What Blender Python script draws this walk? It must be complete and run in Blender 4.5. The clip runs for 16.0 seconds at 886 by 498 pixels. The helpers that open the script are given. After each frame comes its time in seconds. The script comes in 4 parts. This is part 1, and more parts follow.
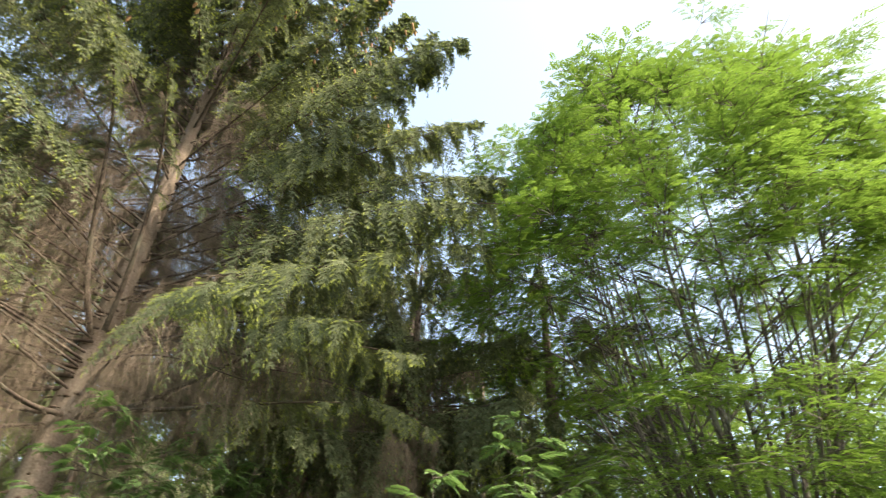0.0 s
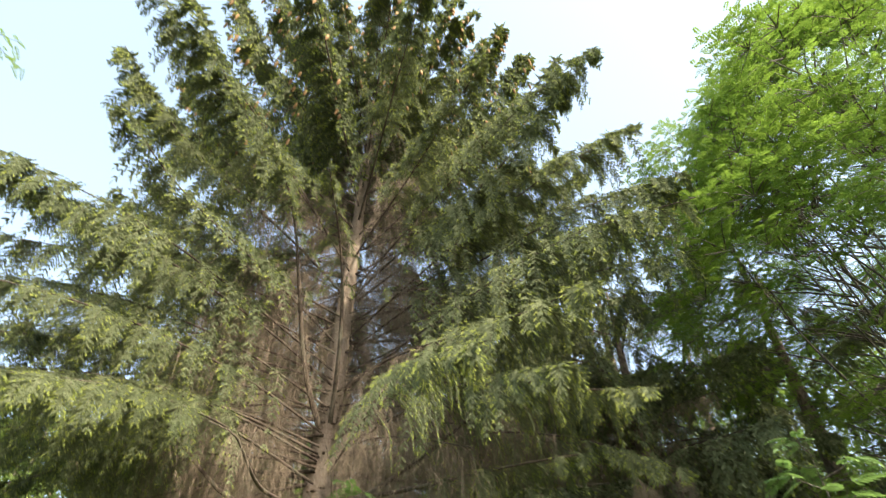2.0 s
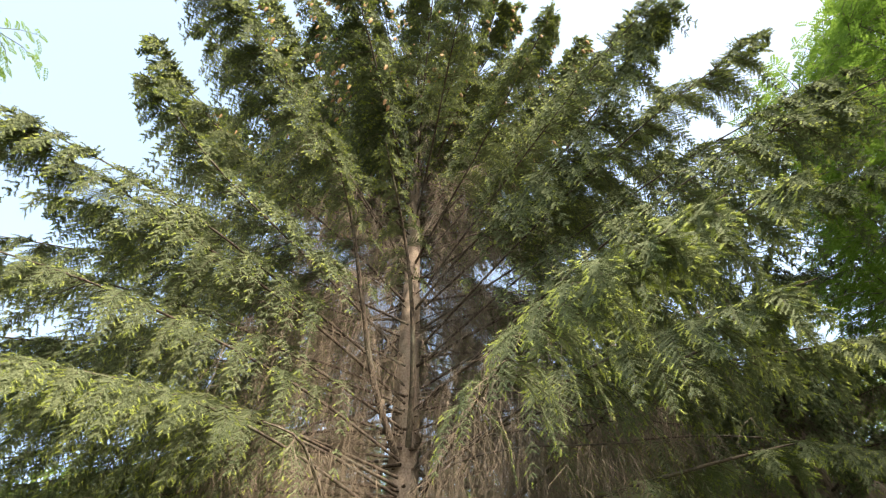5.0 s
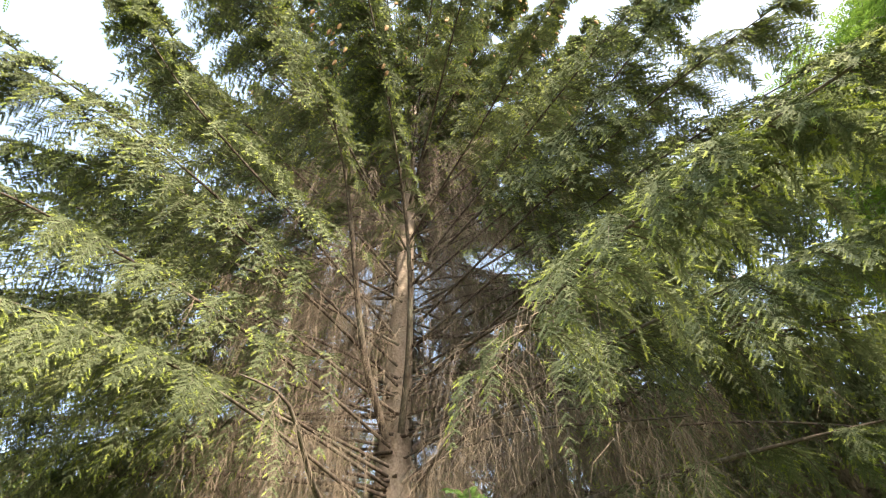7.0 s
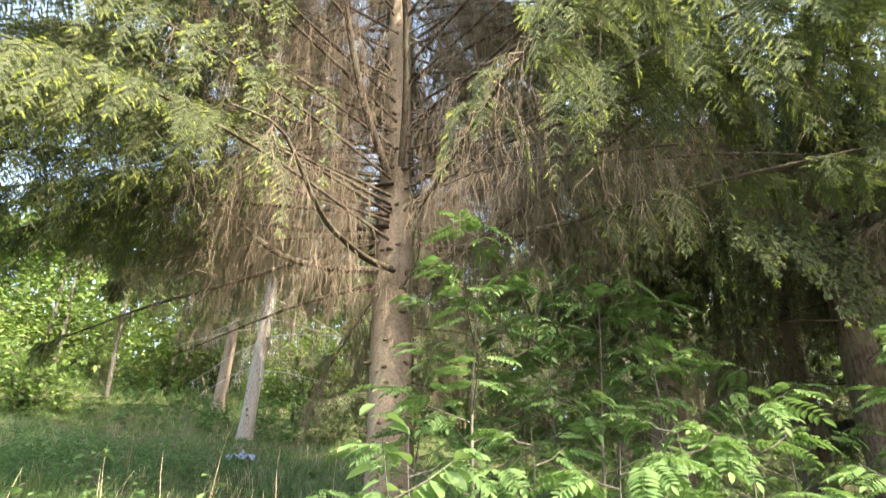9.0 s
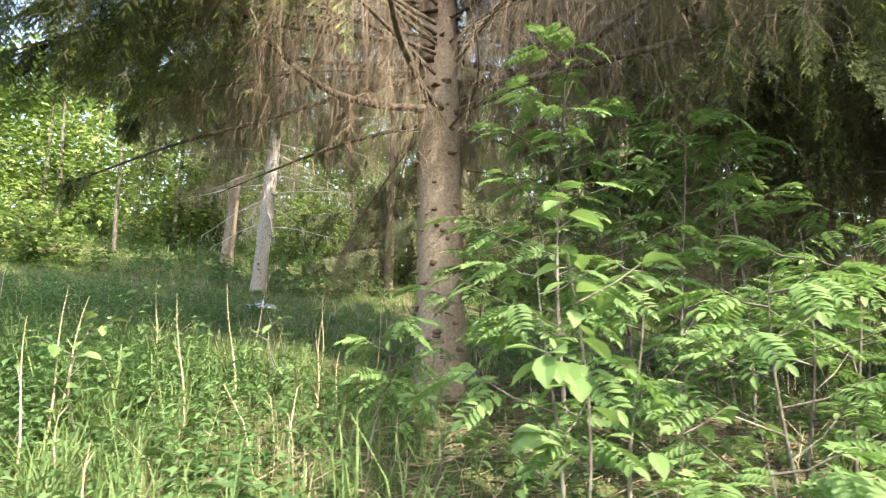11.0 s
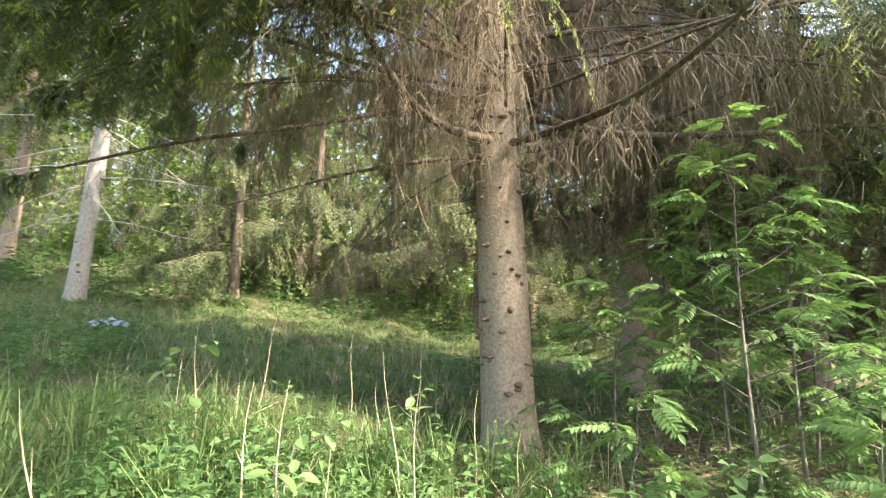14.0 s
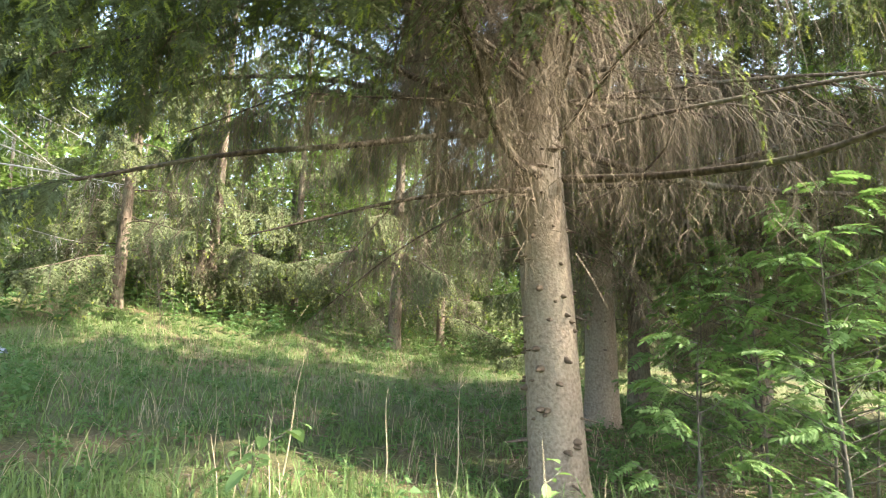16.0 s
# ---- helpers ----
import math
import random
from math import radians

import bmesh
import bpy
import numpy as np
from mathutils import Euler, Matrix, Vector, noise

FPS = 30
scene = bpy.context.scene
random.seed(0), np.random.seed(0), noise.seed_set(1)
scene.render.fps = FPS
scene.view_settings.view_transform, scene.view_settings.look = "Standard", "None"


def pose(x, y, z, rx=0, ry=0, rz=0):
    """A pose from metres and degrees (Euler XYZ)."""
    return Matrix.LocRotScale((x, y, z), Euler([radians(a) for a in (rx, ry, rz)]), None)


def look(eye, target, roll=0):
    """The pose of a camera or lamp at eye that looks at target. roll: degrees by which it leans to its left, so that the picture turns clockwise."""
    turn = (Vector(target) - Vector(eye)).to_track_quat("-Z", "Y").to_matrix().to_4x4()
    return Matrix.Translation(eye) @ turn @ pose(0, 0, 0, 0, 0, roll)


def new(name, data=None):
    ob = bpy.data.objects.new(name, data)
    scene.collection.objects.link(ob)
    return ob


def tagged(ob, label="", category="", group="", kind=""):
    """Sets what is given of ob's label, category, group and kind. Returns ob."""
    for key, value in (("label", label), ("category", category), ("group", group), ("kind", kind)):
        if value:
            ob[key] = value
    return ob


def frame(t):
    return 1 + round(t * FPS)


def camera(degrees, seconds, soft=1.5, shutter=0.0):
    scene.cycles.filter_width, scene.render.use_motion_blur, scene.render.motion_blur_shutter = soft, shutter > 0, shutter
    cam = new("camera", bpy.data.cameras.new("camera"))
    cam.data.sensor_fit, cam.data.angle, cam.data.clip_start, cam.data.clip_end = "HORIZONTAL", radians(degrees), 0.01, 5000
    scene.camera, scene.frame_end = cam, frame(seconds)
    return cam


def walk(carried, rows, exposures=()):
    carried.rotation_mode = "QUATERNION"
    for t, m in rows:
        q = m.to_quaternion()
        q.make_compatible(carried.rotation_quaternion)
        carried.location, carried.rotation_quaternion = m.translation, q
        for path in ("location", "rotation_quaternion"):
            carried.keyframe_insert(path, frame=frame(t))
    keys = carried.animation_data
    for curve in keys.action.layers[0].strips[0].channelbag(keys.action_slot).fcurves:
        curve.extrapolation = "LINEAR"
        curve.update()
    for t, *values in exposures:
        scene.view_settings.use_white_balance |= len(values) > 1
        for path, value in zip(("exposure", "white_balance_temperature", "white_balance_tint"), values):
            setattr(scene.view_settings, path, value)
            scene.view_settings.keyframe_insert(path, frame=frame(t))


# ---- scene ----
cam = camera(78.7, 16.0, 1.2, 0.35)

PATH = [
    (0, (2.488, -7.788, 0.288), (2.955, -6.271, 1.505), 2.3),
    (0.5, (2.334, -7.646, 0.343), (2.636, -6.093, 1.565), 2.0),
    (1, (2.249, -7.564, 0.387), (2.396, -5.982, 1.602), 1.6),
    (1.5, (2.223, -7.517, 0.382), (2.223, -5.954, 1.63), 1.4),
    (2, (2.201, -7.458, 0.393), (2.091, -5.98, 1.735), 1.2),
    (2.5, (2.104, -7.27, 0.367), (1.909, -5.942, 1.85), 1.7),
    (3, (1.902, -7.084, 0.469), (1.683, -5.778, 1.968), 1.4),
    (3.5, (1.766, -6.818, 0.448), (1.544, -5.512, 1.946), 1.1),
    (4, (1.62, -6.451, 0.53), (1.4, -5.14, 2.024), 0.9),
    (4.5, (1.448, -6.062, 0.462), (1.239, -4.761, 1.967), 0.1),
    (4.7, (1.453, -5.975, 0.55), (1.224, -4.656, 2.036), 0.6),
    (7, (1.063, -5.085, 0.814), (0.912, -3.78, 2.322), 0.5),
    (7.5, (1.097, -5.114, 0.788), (0.926, -3.68, 2.172), 0.6),
    (8, (1.12, -5.116, 0.774), (0.925, -3.513, 1.955), 0.5),
    (8.5, (1.152, -5.12, 0.767), (0.933, -3.369, 1.707), 0.5),
    (9, (1.137, -5.059, 0.744), (0.912, -3.219, 1.497), 0.6),
    (9.5, (1.107, -5.003, 0.729), (0.878, -3.078, 1.22), 0.4),
    (9.7, (1.075, -4.894, 0.724), (0.844, -2.945, 1.105), 0.5),
    (11.8, (-0.065, -4.77, 0.515), (-0.201, -2.794, 0.794), 1.5),
    (12, (-0.242, -4.754, 0.527), (-0.353, -2.777, 0.808), 1.5),
    (12.5, (-0.731, -4.77, 0.614), (-0.685, -2.79, 0.892), 0.9),
    (13, (-1.222, -4.614, 0.641), (-0.983, -2.648, 0.917), 0.9),
    (13.5, (-1.6, -4.353, 0.809), (-1.19, -2.415, 1.086), 1.1),
    (14, (-1.907, -4.199, 0.968), (-1.298, -2.316, 1.258), 1.2),
    (14.5, (-2.196, -3.926, 0.955), (-1.412, -2.109, 1.244), 1.1),
    (15, (-2.464, -3.659, 1.085), (-1.573, -1.893, 1.38), 1.1),
    (15.5, (-2.797, -3.472, 1.236), (-1.822, -1.752, 1.543), 1.2),
    (16, (-3.044, -3.197, 1.294), (-2.001, -1.519, 1.606), 1.6),
]
walk(cam, [(t, look(eye, target, roll)) for t, eye, target, roll in PATH],
     [(0, 1.52, 7250, 13), (1.5, 1.6, 7250, 13), (2.0, 1.56, 7200, 12), (2.5, 1.12, 6900, 8), (3.0, 1.02, 6850, 6), (4.0, 1.12, 6900, 9), (4.7, 1.45, 7150, 13), (7.0, 1.9, 7300, 14), (8.5, 2.2, 7250, 13), (9.5, 2.2, 7100, 12), (12.0, 2.12, 7100, 12), (14.0, 2.4, 7100, 10), (16.0, 2.65, 7100, 9)])

# ---- light ----
SUN_TO = Vector((0.58, -0.60, 0.84)).normalized()
world = bpy.data.worlds.new("sky_world")
scene.world = world
world.use_nodes = True
sky = world.node_tree.nodes.new("ShaderNodeTexSky")
sky.sky_type, sky.sun_disc = "NISHITA", False
sky.sun_elevation = math.asin(SUN_TO.z)
sky.sun_rotation = math.atan2(SUN_TO.x, SUN_TO.y)
sky.air_density, sky.dust_density, sky.ozone_density = 1.0, 4.0, 1.0
world.node_tree.nodes["Background"].inputs["Strength"].default_value = 0.2
# thin high haze whitens the whole sky
haze = world.node_tree.nodes.new("ShaderNodeMixRGB")
haze.inputs[0].default_value, haze.inputs[2].default_value = 0.3, (2.3, 3.3, 4.2, 1)
world.node_tree.links.new(sky.outputs[0], haze.inputs[1])
world.node_tree.links.new(haze.outputs[0], world.node_tree.nodes["Background"].inputs[0])
sun = new("sun", bpy.data.lights.new("sun", "SUN"))
sun.data.energy, sun.data.angle, sun.data.color = 3.9, radians(0.6), (1.0, 0.93, 0.80)
sun.matrix_world = look(SUN_TO * 40, (0, 0, 0))


# ---- materials ----
def nodes_of(name):
    m = bpy.data.materials.new(name)
    m.use_nodes = True
    return m, m.node_tree.nodes, m.node_tree.links


def ramp_node(nt, stops):
    r = nt.new("ShaderNodeValToRGB")
    els = r.color_ramp.elements
    els[0].position, els[0].color = stops[0][0], (*stops[0][1], 1)
    els[1].position, els[1].color = stops[-1][0], (*stops[-1][1], 1)
    for p, c in stops[1:-1]:
        els.new(p).color = (*c, 1)
    return r


def leaf_material(name, dark, light, through_col, share=0.4, rough=0.5, scale=1.2):
    """Foliage: diffuse and translucent, varied leaf by leaf and patch by patch."""
    m, nt, ln = nodes_of(name)
    bsdf, out = nt["Principled BSDF"], nt["Material Output"]
    geo = nt.new("ShaderNodeNewGeometry")
    tex = nt.new("ShaderNodeTexNoise")
    tex.inputs["Scale"].default_value = scale
    info = nt.new("ShaderNodeObjectInfo")
    ln.new(geo.outputs["Position"], tex.inputs["Vector"])
    add = nt.new("ShaderNodeMath")
    add.operation = "MULTIPLY_ADD"
    ln.new(geo.outputs["Random Per Island"], add.inputs[0])
    add.inputs[1].default_value = 0.55
    ln.new(tex.outputs["Fac"], add.inputs[2])
    add2 = nt.new("ShaderNodeMath")
    add2.operation = "MULTIPLY_ADD"
    ln.new(info.outputs["Random"], add2.inputs[0])
    add2.inputs[1].default_value = 0.25
    ln.new(add.outputs[0], add2.inputs[2])
    r = ramp_node(nt, [(0.35, dark), (1.15, light)])
    r.color_ramp.elements[1].position = 1.0
    half = nt.new("ShaderNodeMath")
    half.operation = "MULTIPLY"
    half.inputs[1].default_value = 0.78
    ln.new(add2.outputs[0], half.inputs[0])
    ln.new(half.outputs[0], r.inputs[0])
    ln.new(r.outputs[0], bsdf.inputs["Base Color"])
    bsdf.inputs["Roughness"].default_value = rough
    bsdf.inputs["Specular IOR Level"].default_value = 0.12 if rough > 0.7 else 0.3
    tl = nt.new("ShaderNodeBsdfTranslucent")
    mixc = nt.new("ShaderNodeMixRGB")
    mixc.inputs[0].default_value = 0.6
    ln.new(r.outputs[0], mixc.inputs[1])
    mixc.inputs[2].default_value = (*through_col, 1)
    ln.new(mixc.outputs[0], tl.inputs["Color"])
    mix = nt.new("ShaderNodeMixShader")
    mix.inputs[0].default_value = share
    ln.new(bsdf.outputs[0], mix.inputs[1])
    ln.new(tl.outputs[0], mix.inputs[2])
    ln.new(mix.outputs[0], out.inputs["Surface"])
    return m


def bark_material(name, dark, mid, light, stretch=0.18, lichen=(0.30, 0.33, 0.24), amount=0.25, relief=0.7):
    m, nt, ln = nodes_of(name)
    bsdf = nt["Principled BSDF"]
    geo = nt.new("ShaderNodeNewGeometry")
    mp = nt.new("ShaderNodeMapping")
    mp.inputs["Scale"].default_value = (1, 1, stretch * 2.2)
    ln.new(geo.outputs["Position"], mp.inputs["Vector"])
    n1 = nt.new("ShaderNodeTexNoise")
    n1.inputs["Scale"].default_value, n1.inputs["Detail"].default_value = 38, 6
    ln.new(mp.outputs[0], n1.inputs["Vector"])
    vor = nt.new("ShaderNodeTexVoronoi")
    vor.inputs["Scale"].default_value = 55
    ln.new(mp.outputs[0], vor.inputs["Vector"])
    n2 = nt.new("ShaderNodeTexNoise")
    n2.inputs["Scale"].default_value, n2.inputs["Detail"].default_value = 3.2, 4
    ln.new(geo.outputs["Position"], n2.inputs["Vector"])
    r = ramp_node(nt, [(0.28, dark), (0.5, mid), (0.72, light)])
    ln.new(n1.outputs["Fac"], r.inputs[0])
    r2 = ramp_node(nt, [(0.48, (0, 0, 0)), (0.72, (1, 1, 1))])
    ln.new(n2.outputs["Fac"], r2.inputs[0])
    sc = nt.new("ShaderNodeMath")
    sc.operation = "MULTIPLY"
    sc.inputs[1].default_value = amount * 2
    ln.new(r2.outputs[0], sc.inputs[0])
    mx = nt.new("ShaderNodeMixRGB")
    ln.new(sc.outputs[0], mx.inputs[0])
    ln.new(r.outputs[0], mx.inputs[1])
    mx.inputs[2].default_value = (*lichen, 1)
    ln.new(mx.outputs[0], bsdf.inputs["Base Color"])
    bsdf.inputs["Roughness"].default_value = 0.85
    bsdf.inputs["Specular IOR Level"].default_value = 0.2
    mul = nt.new("ShaderNodeMath")
    mul.operation = "MULTIPLY_ADD"
    ln.new(vor.outputs["Distance"], mul.inputs[0])
    mul.inputs[1].default_value = 0.6
    ln.new(n1.outputs["Fac"], mul.inputs[2])
    bump = nt.new("ShaderNodeBump")
    bump.inputs["Strength"].default_value, bump.inputs["Distance"].default_value = relief, 0.012
    ln.new(mul.outputs[0], bump.inputs["Height"])
    ln.new(bump.outputs[0], bsdf.inputs["Normal"])
    return m


def ground_material():
    m, nt, ln = nodes_of("forest_floor")
    bsdf = nt["Principled BSDF"]
    geo = nt.new("ShaderNodeNewGeometry")
    n1 = nt.new("ShaderNodeTexNoise")
    n1.inputs["Scale"].default_value, n1.inputs["Detail"].default_value = 0.9, 8
    n2 = nt.new("ShaderNodeTexNoise")
    n2.inputs["Scale"].default_value, n2.inputs["Detail"].default_value = 45, 6
    for n in (n1, n2):
        ln.new(geo.outputs["Position"], n.inputs["Vector"])
    r1 = ramp_node(nt, [(0.38, (0.055, 0.085, 0.022)), (0.52, (0.085, 0.095, 0.035)), (0.70, (0.12, 0.088, 0.05))])
    r2 = ramp_node(nt, [(0.3, (0.45, 0.45, 0.45)), (0.7, (1.35, 1.3, 1.2))])
    ln.new(n1.outputs["Fac"], r1.inputs[0])
    ln.new(n2.outputs["Fac"], r2.inputs[0])
    mx = nt.new("ShaderNodeMixRGB")
    mx.blend_type, mx.inputs[0].default_value = "MULTIPLY", 1.0
    ln.new(r1.outputs[0], mx.inputs[1])
    ln.new(r2.outputs[0], mx.inputs[2])
    ln.new(mx.outputs[0], bsdf.inputs["Base Color"])
    bsdf.inputs["Roughness"].default_value = 0.95
    bump = nt.new("ShaderNodeBump")
    bump.inputs["Strength"].default_value, bump.inputs["Distance"].default_value = 0.8, 0.04
    ln.new(n2.outputs["Fac"], bump.inputs["Height"])
    ln.new(bump.outputs[0], bsdf.inputs["Normal"])
    return m


def plain_material(name, dark, light, rough=0.8, scale=30):
    m, nt, ln = nodes_of(name)
    bsdf = nt["Principled BSDF"]
    geo = nt.new("ShaderNodeNewGeometry")
    n1 = nt.new("ShaderNodeTexNoise")
    n1.inputs["Scale"].default_value, n1.inputs["Detail"].default_value = scale, 5
    ln.new(geo.outputs["Position"], n1.inputs["Vector"])
    r = ramp_node(nt, [(0.3, dark), (0.7, light)])
    add = nt.new("ShaderNodeMath")
    add.operation = "MULTIPLY_ADD"
    ln.new(geo.outputs["Random Per Island"], add.inputs[0])
    add.inputs[1].default_value = 0.3
    ln.new(n1.outputs["Fac"], add.inputs[2])
    ln.new(add.outputs[0], r.inputs[0])
    ln.new(r.outputs[0], bsdf.inputs["Base Color"])
    bsdf.inputs["Roughness"].default_value = rough
    return m


BARK = bark_material("spruce_bark", (0.15, 0.115, 0.088), (0.245, 0.194, 0.15), (0.32, 0.257, 0.20), 0.42, (0.25, 0.235, 0.175), 0.2, 0.3)
BARK_DARK = bark_material("dark_spruce_bark", (0.06, 0.045, 0.035), (0.15, 0.115, 0.09), (0.24, 0.19, 0.15), amount=0.15)
BARK_PALE = bark_material("pale_bark", (0.17, 0.15, 0.13), (0.30, 0.27, 0.245), (0.40, 0.37, 0.34), amount=0.2)
BARK_ROWAN = bark_material("rowan_bark", (0.04, 0.034, 0.028), (0.10, 0.086, 0.072), (0.17, 0.15, 0.13))
KNOT = plain_material("knot_wood", (0.035, 0.025, 0.02), (0.12, 0.085, 0.06), 0.9, 60)
LIMB = bark_material("limb_bark", (0.035, 0.027, 0.022), (0.08, 0.061, 0.048), (0.15, 0.118, 0.09), amount=0.12)
TWIG = plain_material("dead_twig", (0.06, 0.047, 0.034), (0.185, 0.146, 0.105), 0.9, 8)
# dead wood with the sunlight on it painted into a lighter colour
TWIG_SUNLIT = plain_material("sunlit_dead_wood", (0.22, 0.20, 0.175), (0.46, 0.43, 0.39), 0.85, 14)
NEEDLE = leaf_material("spruce_needle", (0.055, 0.076, 0.042), (0.205, 0.235, 0.125), (0.19, 0.235, 0.09), 0.3, 0.85, 0.8)
# fresh shoot tips; in the upper crown this yellow-green also paints sunlight
NEEDLE_NEW_LIT = leaf_material("spruce_new_lit_needle", (0.15, 0.21, 0.045), (0.33, 0.38, 0.10), (0.32, 0.39, 0.07), 0.35, 0.75, 2.0)
ROWAN_LEAF = leaf_material("rowan_leaf", (0.07, 0.145, 0.028), (0.195, 0.305, 0.06), (0.26, 0.42, 0.06), 0.42, 0.45, 1.5)
SAPLING_LEAF = leaf_material("sapling_leaf", (0.07, 0.145, 0.047), (0.19, 0.30, 0.11), (0.20, 0.35, 0.085), 0.42, 0.65, 3.0)
BROAD_LEAF = leaf_material("broad_leaf", (0.085, 0.165, 0.048), (0.19, 0.29, 0.115), (0.21, 0.345, 0.085), 0.4, 0.6, 3.0)
HERB_LEAF = leaf_material("herb_leaf", (0.04, 0.098, 0.034), (0.135, 0.225, 0.083), (0.135, 0.25, 0.06), 0.4, 0.65, 1.1)
GRASS = leaf_material("grass_blade", (0.046, 0.10, 0.028), (0.17, 0.245, 0.092), (0.16, 0.255, 0.062), 0.35, 0.6, 0.7)
WOODS_LEAF = leaf_material("woods_leaf", (0.06, 0.115, 0.032), (0.235, 0.32, 0.088), (0.22, 0.35, 0.065), 0.4, 0.6, 0.35)
DRY = plain_material("dry_stalk", (0.20, 0.16, 0.095), (0.42, 0.35, 0.23), 0.85, 10)
CONE = plain_material("spruce_cone", (0.14, 0.08, 0.035), (0.33, 0.20, 0.09), 0.85, 40)
BLUE = plain_material("faded_blue_plastic", (0.08, 0.10, 0.16), (0.26, 0.30, 0.40), 0.5, 9)
FLOOR = ground_material()

# ---- geometry helpers ----
UP = np.array([0.0, 0.0, 1.0])


def unit(a):
    return a / np.maximum(np.linalg.norm(a, axis=-1, keepdims=True), 1e-9)


class Soup:
    """Collects triangles, with a material slot for each."""

    def __init__(self):
        self.v, self.f, self.m, self.n = [], [], [], 0

    def add(self, v, f, slot=0):
        v = np.asarray(v, float).reshape(-1, 3)
        f = np.asarray(f, np.int64).reshape(-1, 3)
        self.v.append(v)
        self.f.append(f + self.n)
        self.m.append(np.full(len(f), slot, np.int32))
        self.n += len(v)

    def mesh(self, name, mats, smooth=False):
        v, f, s = np.concatenate(self.v), np.concatenate(self.f), np.concatenate(self.m)
        me = bpy.data.meshes.new(name)
        me.vertices.add(len(v))
        me.vertices.foreach_set("co", v.astype(np.float32).ravel())
        me.loops.add(len(f) * 3)
        me.loops.foreach_set("vertex_index", f.astype(np.int32).ravel())
        me.polygons.add(len(f))
        me.polygons.foreach_set("loop_start", np.arange(0, len(f) * 3, 3, dtype=np.int32))
        me.polygons.foreach_set("loop_total", np.full(len(f), 3, np.int32))
        me.polygons.foreach_set("material_index", s)
        me.polygons.foreach_set("use_smooth", np.full(len(f), smooth, bool))
        for m in mats:
            me.materials.append(m)
        me.update(calc_edges=True)
        me.validate()
        return me


def child(name, me, parent, m=None, label=""):
    ob = new(name, me)
    ob.parent = parent
    if m is not None:
        ob.matrix_basis = m
    return tagged(ob, label) if label else ob


def tubes(p, r, sides=3):
    """Tapering tubes along many polylines: p (m, k, 3), r (m, k)."""
    p, r = np.asarray(p, float), np.asarray(r, float)
    m, k, _ = p.shape
    t = unit(np.gradient(p, axis=1))
    ref = np.where(np.abs(t[:, :1, 2:3]) > 0.9, np.array([1.0, 0, 0]), UP)
    a = unit(np.cross(t, np.broadcast_to(ref, t.shape)))
    b = np.cross(t, a)
    ang = np.arange(sides) * 2 * np.pi / sides
    ring = a[:, :, None] * np.cos(ang)[:, None] + b[:, :, None] * np.sin(ang)[:, None]
    v = p[:, :, None] + ring * r[:, :, None, None]
    i, j, s = np.meshgrid(np.arange(m), np.arange(k - 1), np.arange(sides), indexing="ij")
    s2 = (s + 1) % sides
    q = lambda jj, ss: (i * k + jj) * sides + ss
    f = np.stack([np.stack([q(j, s), q(j, s2), q(j + 1, s2)], -1), np.stack([q(j, s), q(j + 1, s2), q(j + 1, s)], -1)], -2)
    return v.reshape(-1, 3), f.reshape(-1, 3)


def spikes(base, way, length, rad, bend=None):
    """Three-sided cones from base along way."""
    base, way = np.asarray(base), unit(np.asarray(way))
    n = len(base)
    ref = np.where(np.abs(way[:, 2:3]) > 0.9, np.array([1.0, 0, 0]), UP)
    a = unit(np.cross(way, ref))
    b = np.cross(way, a)
    ang = np.arange(3) * 2 * np.pi / 3
    ring = base[:, None] + (a[:, None] * np.cos(ang)[:, None] + b[:, None] * np.sin(ang)[:, None]) * np.asarray(rad).reshape(-1, 1, 1)
    tip = base + way * np.asarray(length).reshape(-1, 1)
    if bend is not None:
        tip = tip + bend
    v = np.concatenate([ring, tip[:, None]], 1)
    o = np.arange(n)[:, None, None] * 4
    f = np.array([[0, 1, 3], [1, 2, 3], [2, 0, 3]])[None] + o
    return v.reshape(-1, 3), f.reshape(-1, 3)


def needles(rng, base, way, length, count, size, width, lean=0.55, plane=None, spread=0.65):
    """Combs of needles on both sides of many sprigs, in the plane that holds way and plane."""
    base, way = np.asarray(base), unit(np.asarray(way))
    n = len(base)
    if plane is None:
        plane = np.where(np.abs(way[:, 2:3]) > 0.9, np.array([1.0, 0, 0]), np.cross(way, UP))
    b = unit(np.cross(way, plane))
    a = np.cross(b, way)
    at = (np.arange(count) + rng.uniform(0.2, 0.8, (n, count))) / count
    phi = (np.arange(count) % 2) * np.pi + rng.normal(size=(n, count)) * spread
    p = base[:, None] + way[:, None] * (at * np.asarray(length).reshape(-1, 1))[..., None]
    d = way[:, None] * lean + (a[:, None] * np.cos(phi)[..., None] + b[:, None] * np.sin(phi)[..., None]) * math.sqrt(1 - lean * lean)
    side = unit(way[:, None] + rng.normal(size=(n, count, 3)) * 0.1) * (width / 2)
    tip = p + d * (size * rng.uniform(0.75, 1.15, (n, count)) * (1.1 - 0.4 * at))[..., None]
    v = np.stack([p - side, p + side, tip], 2)
    return v.reshape(-1, 3), np.arange(n * count * 3).reshape(-1, 3)


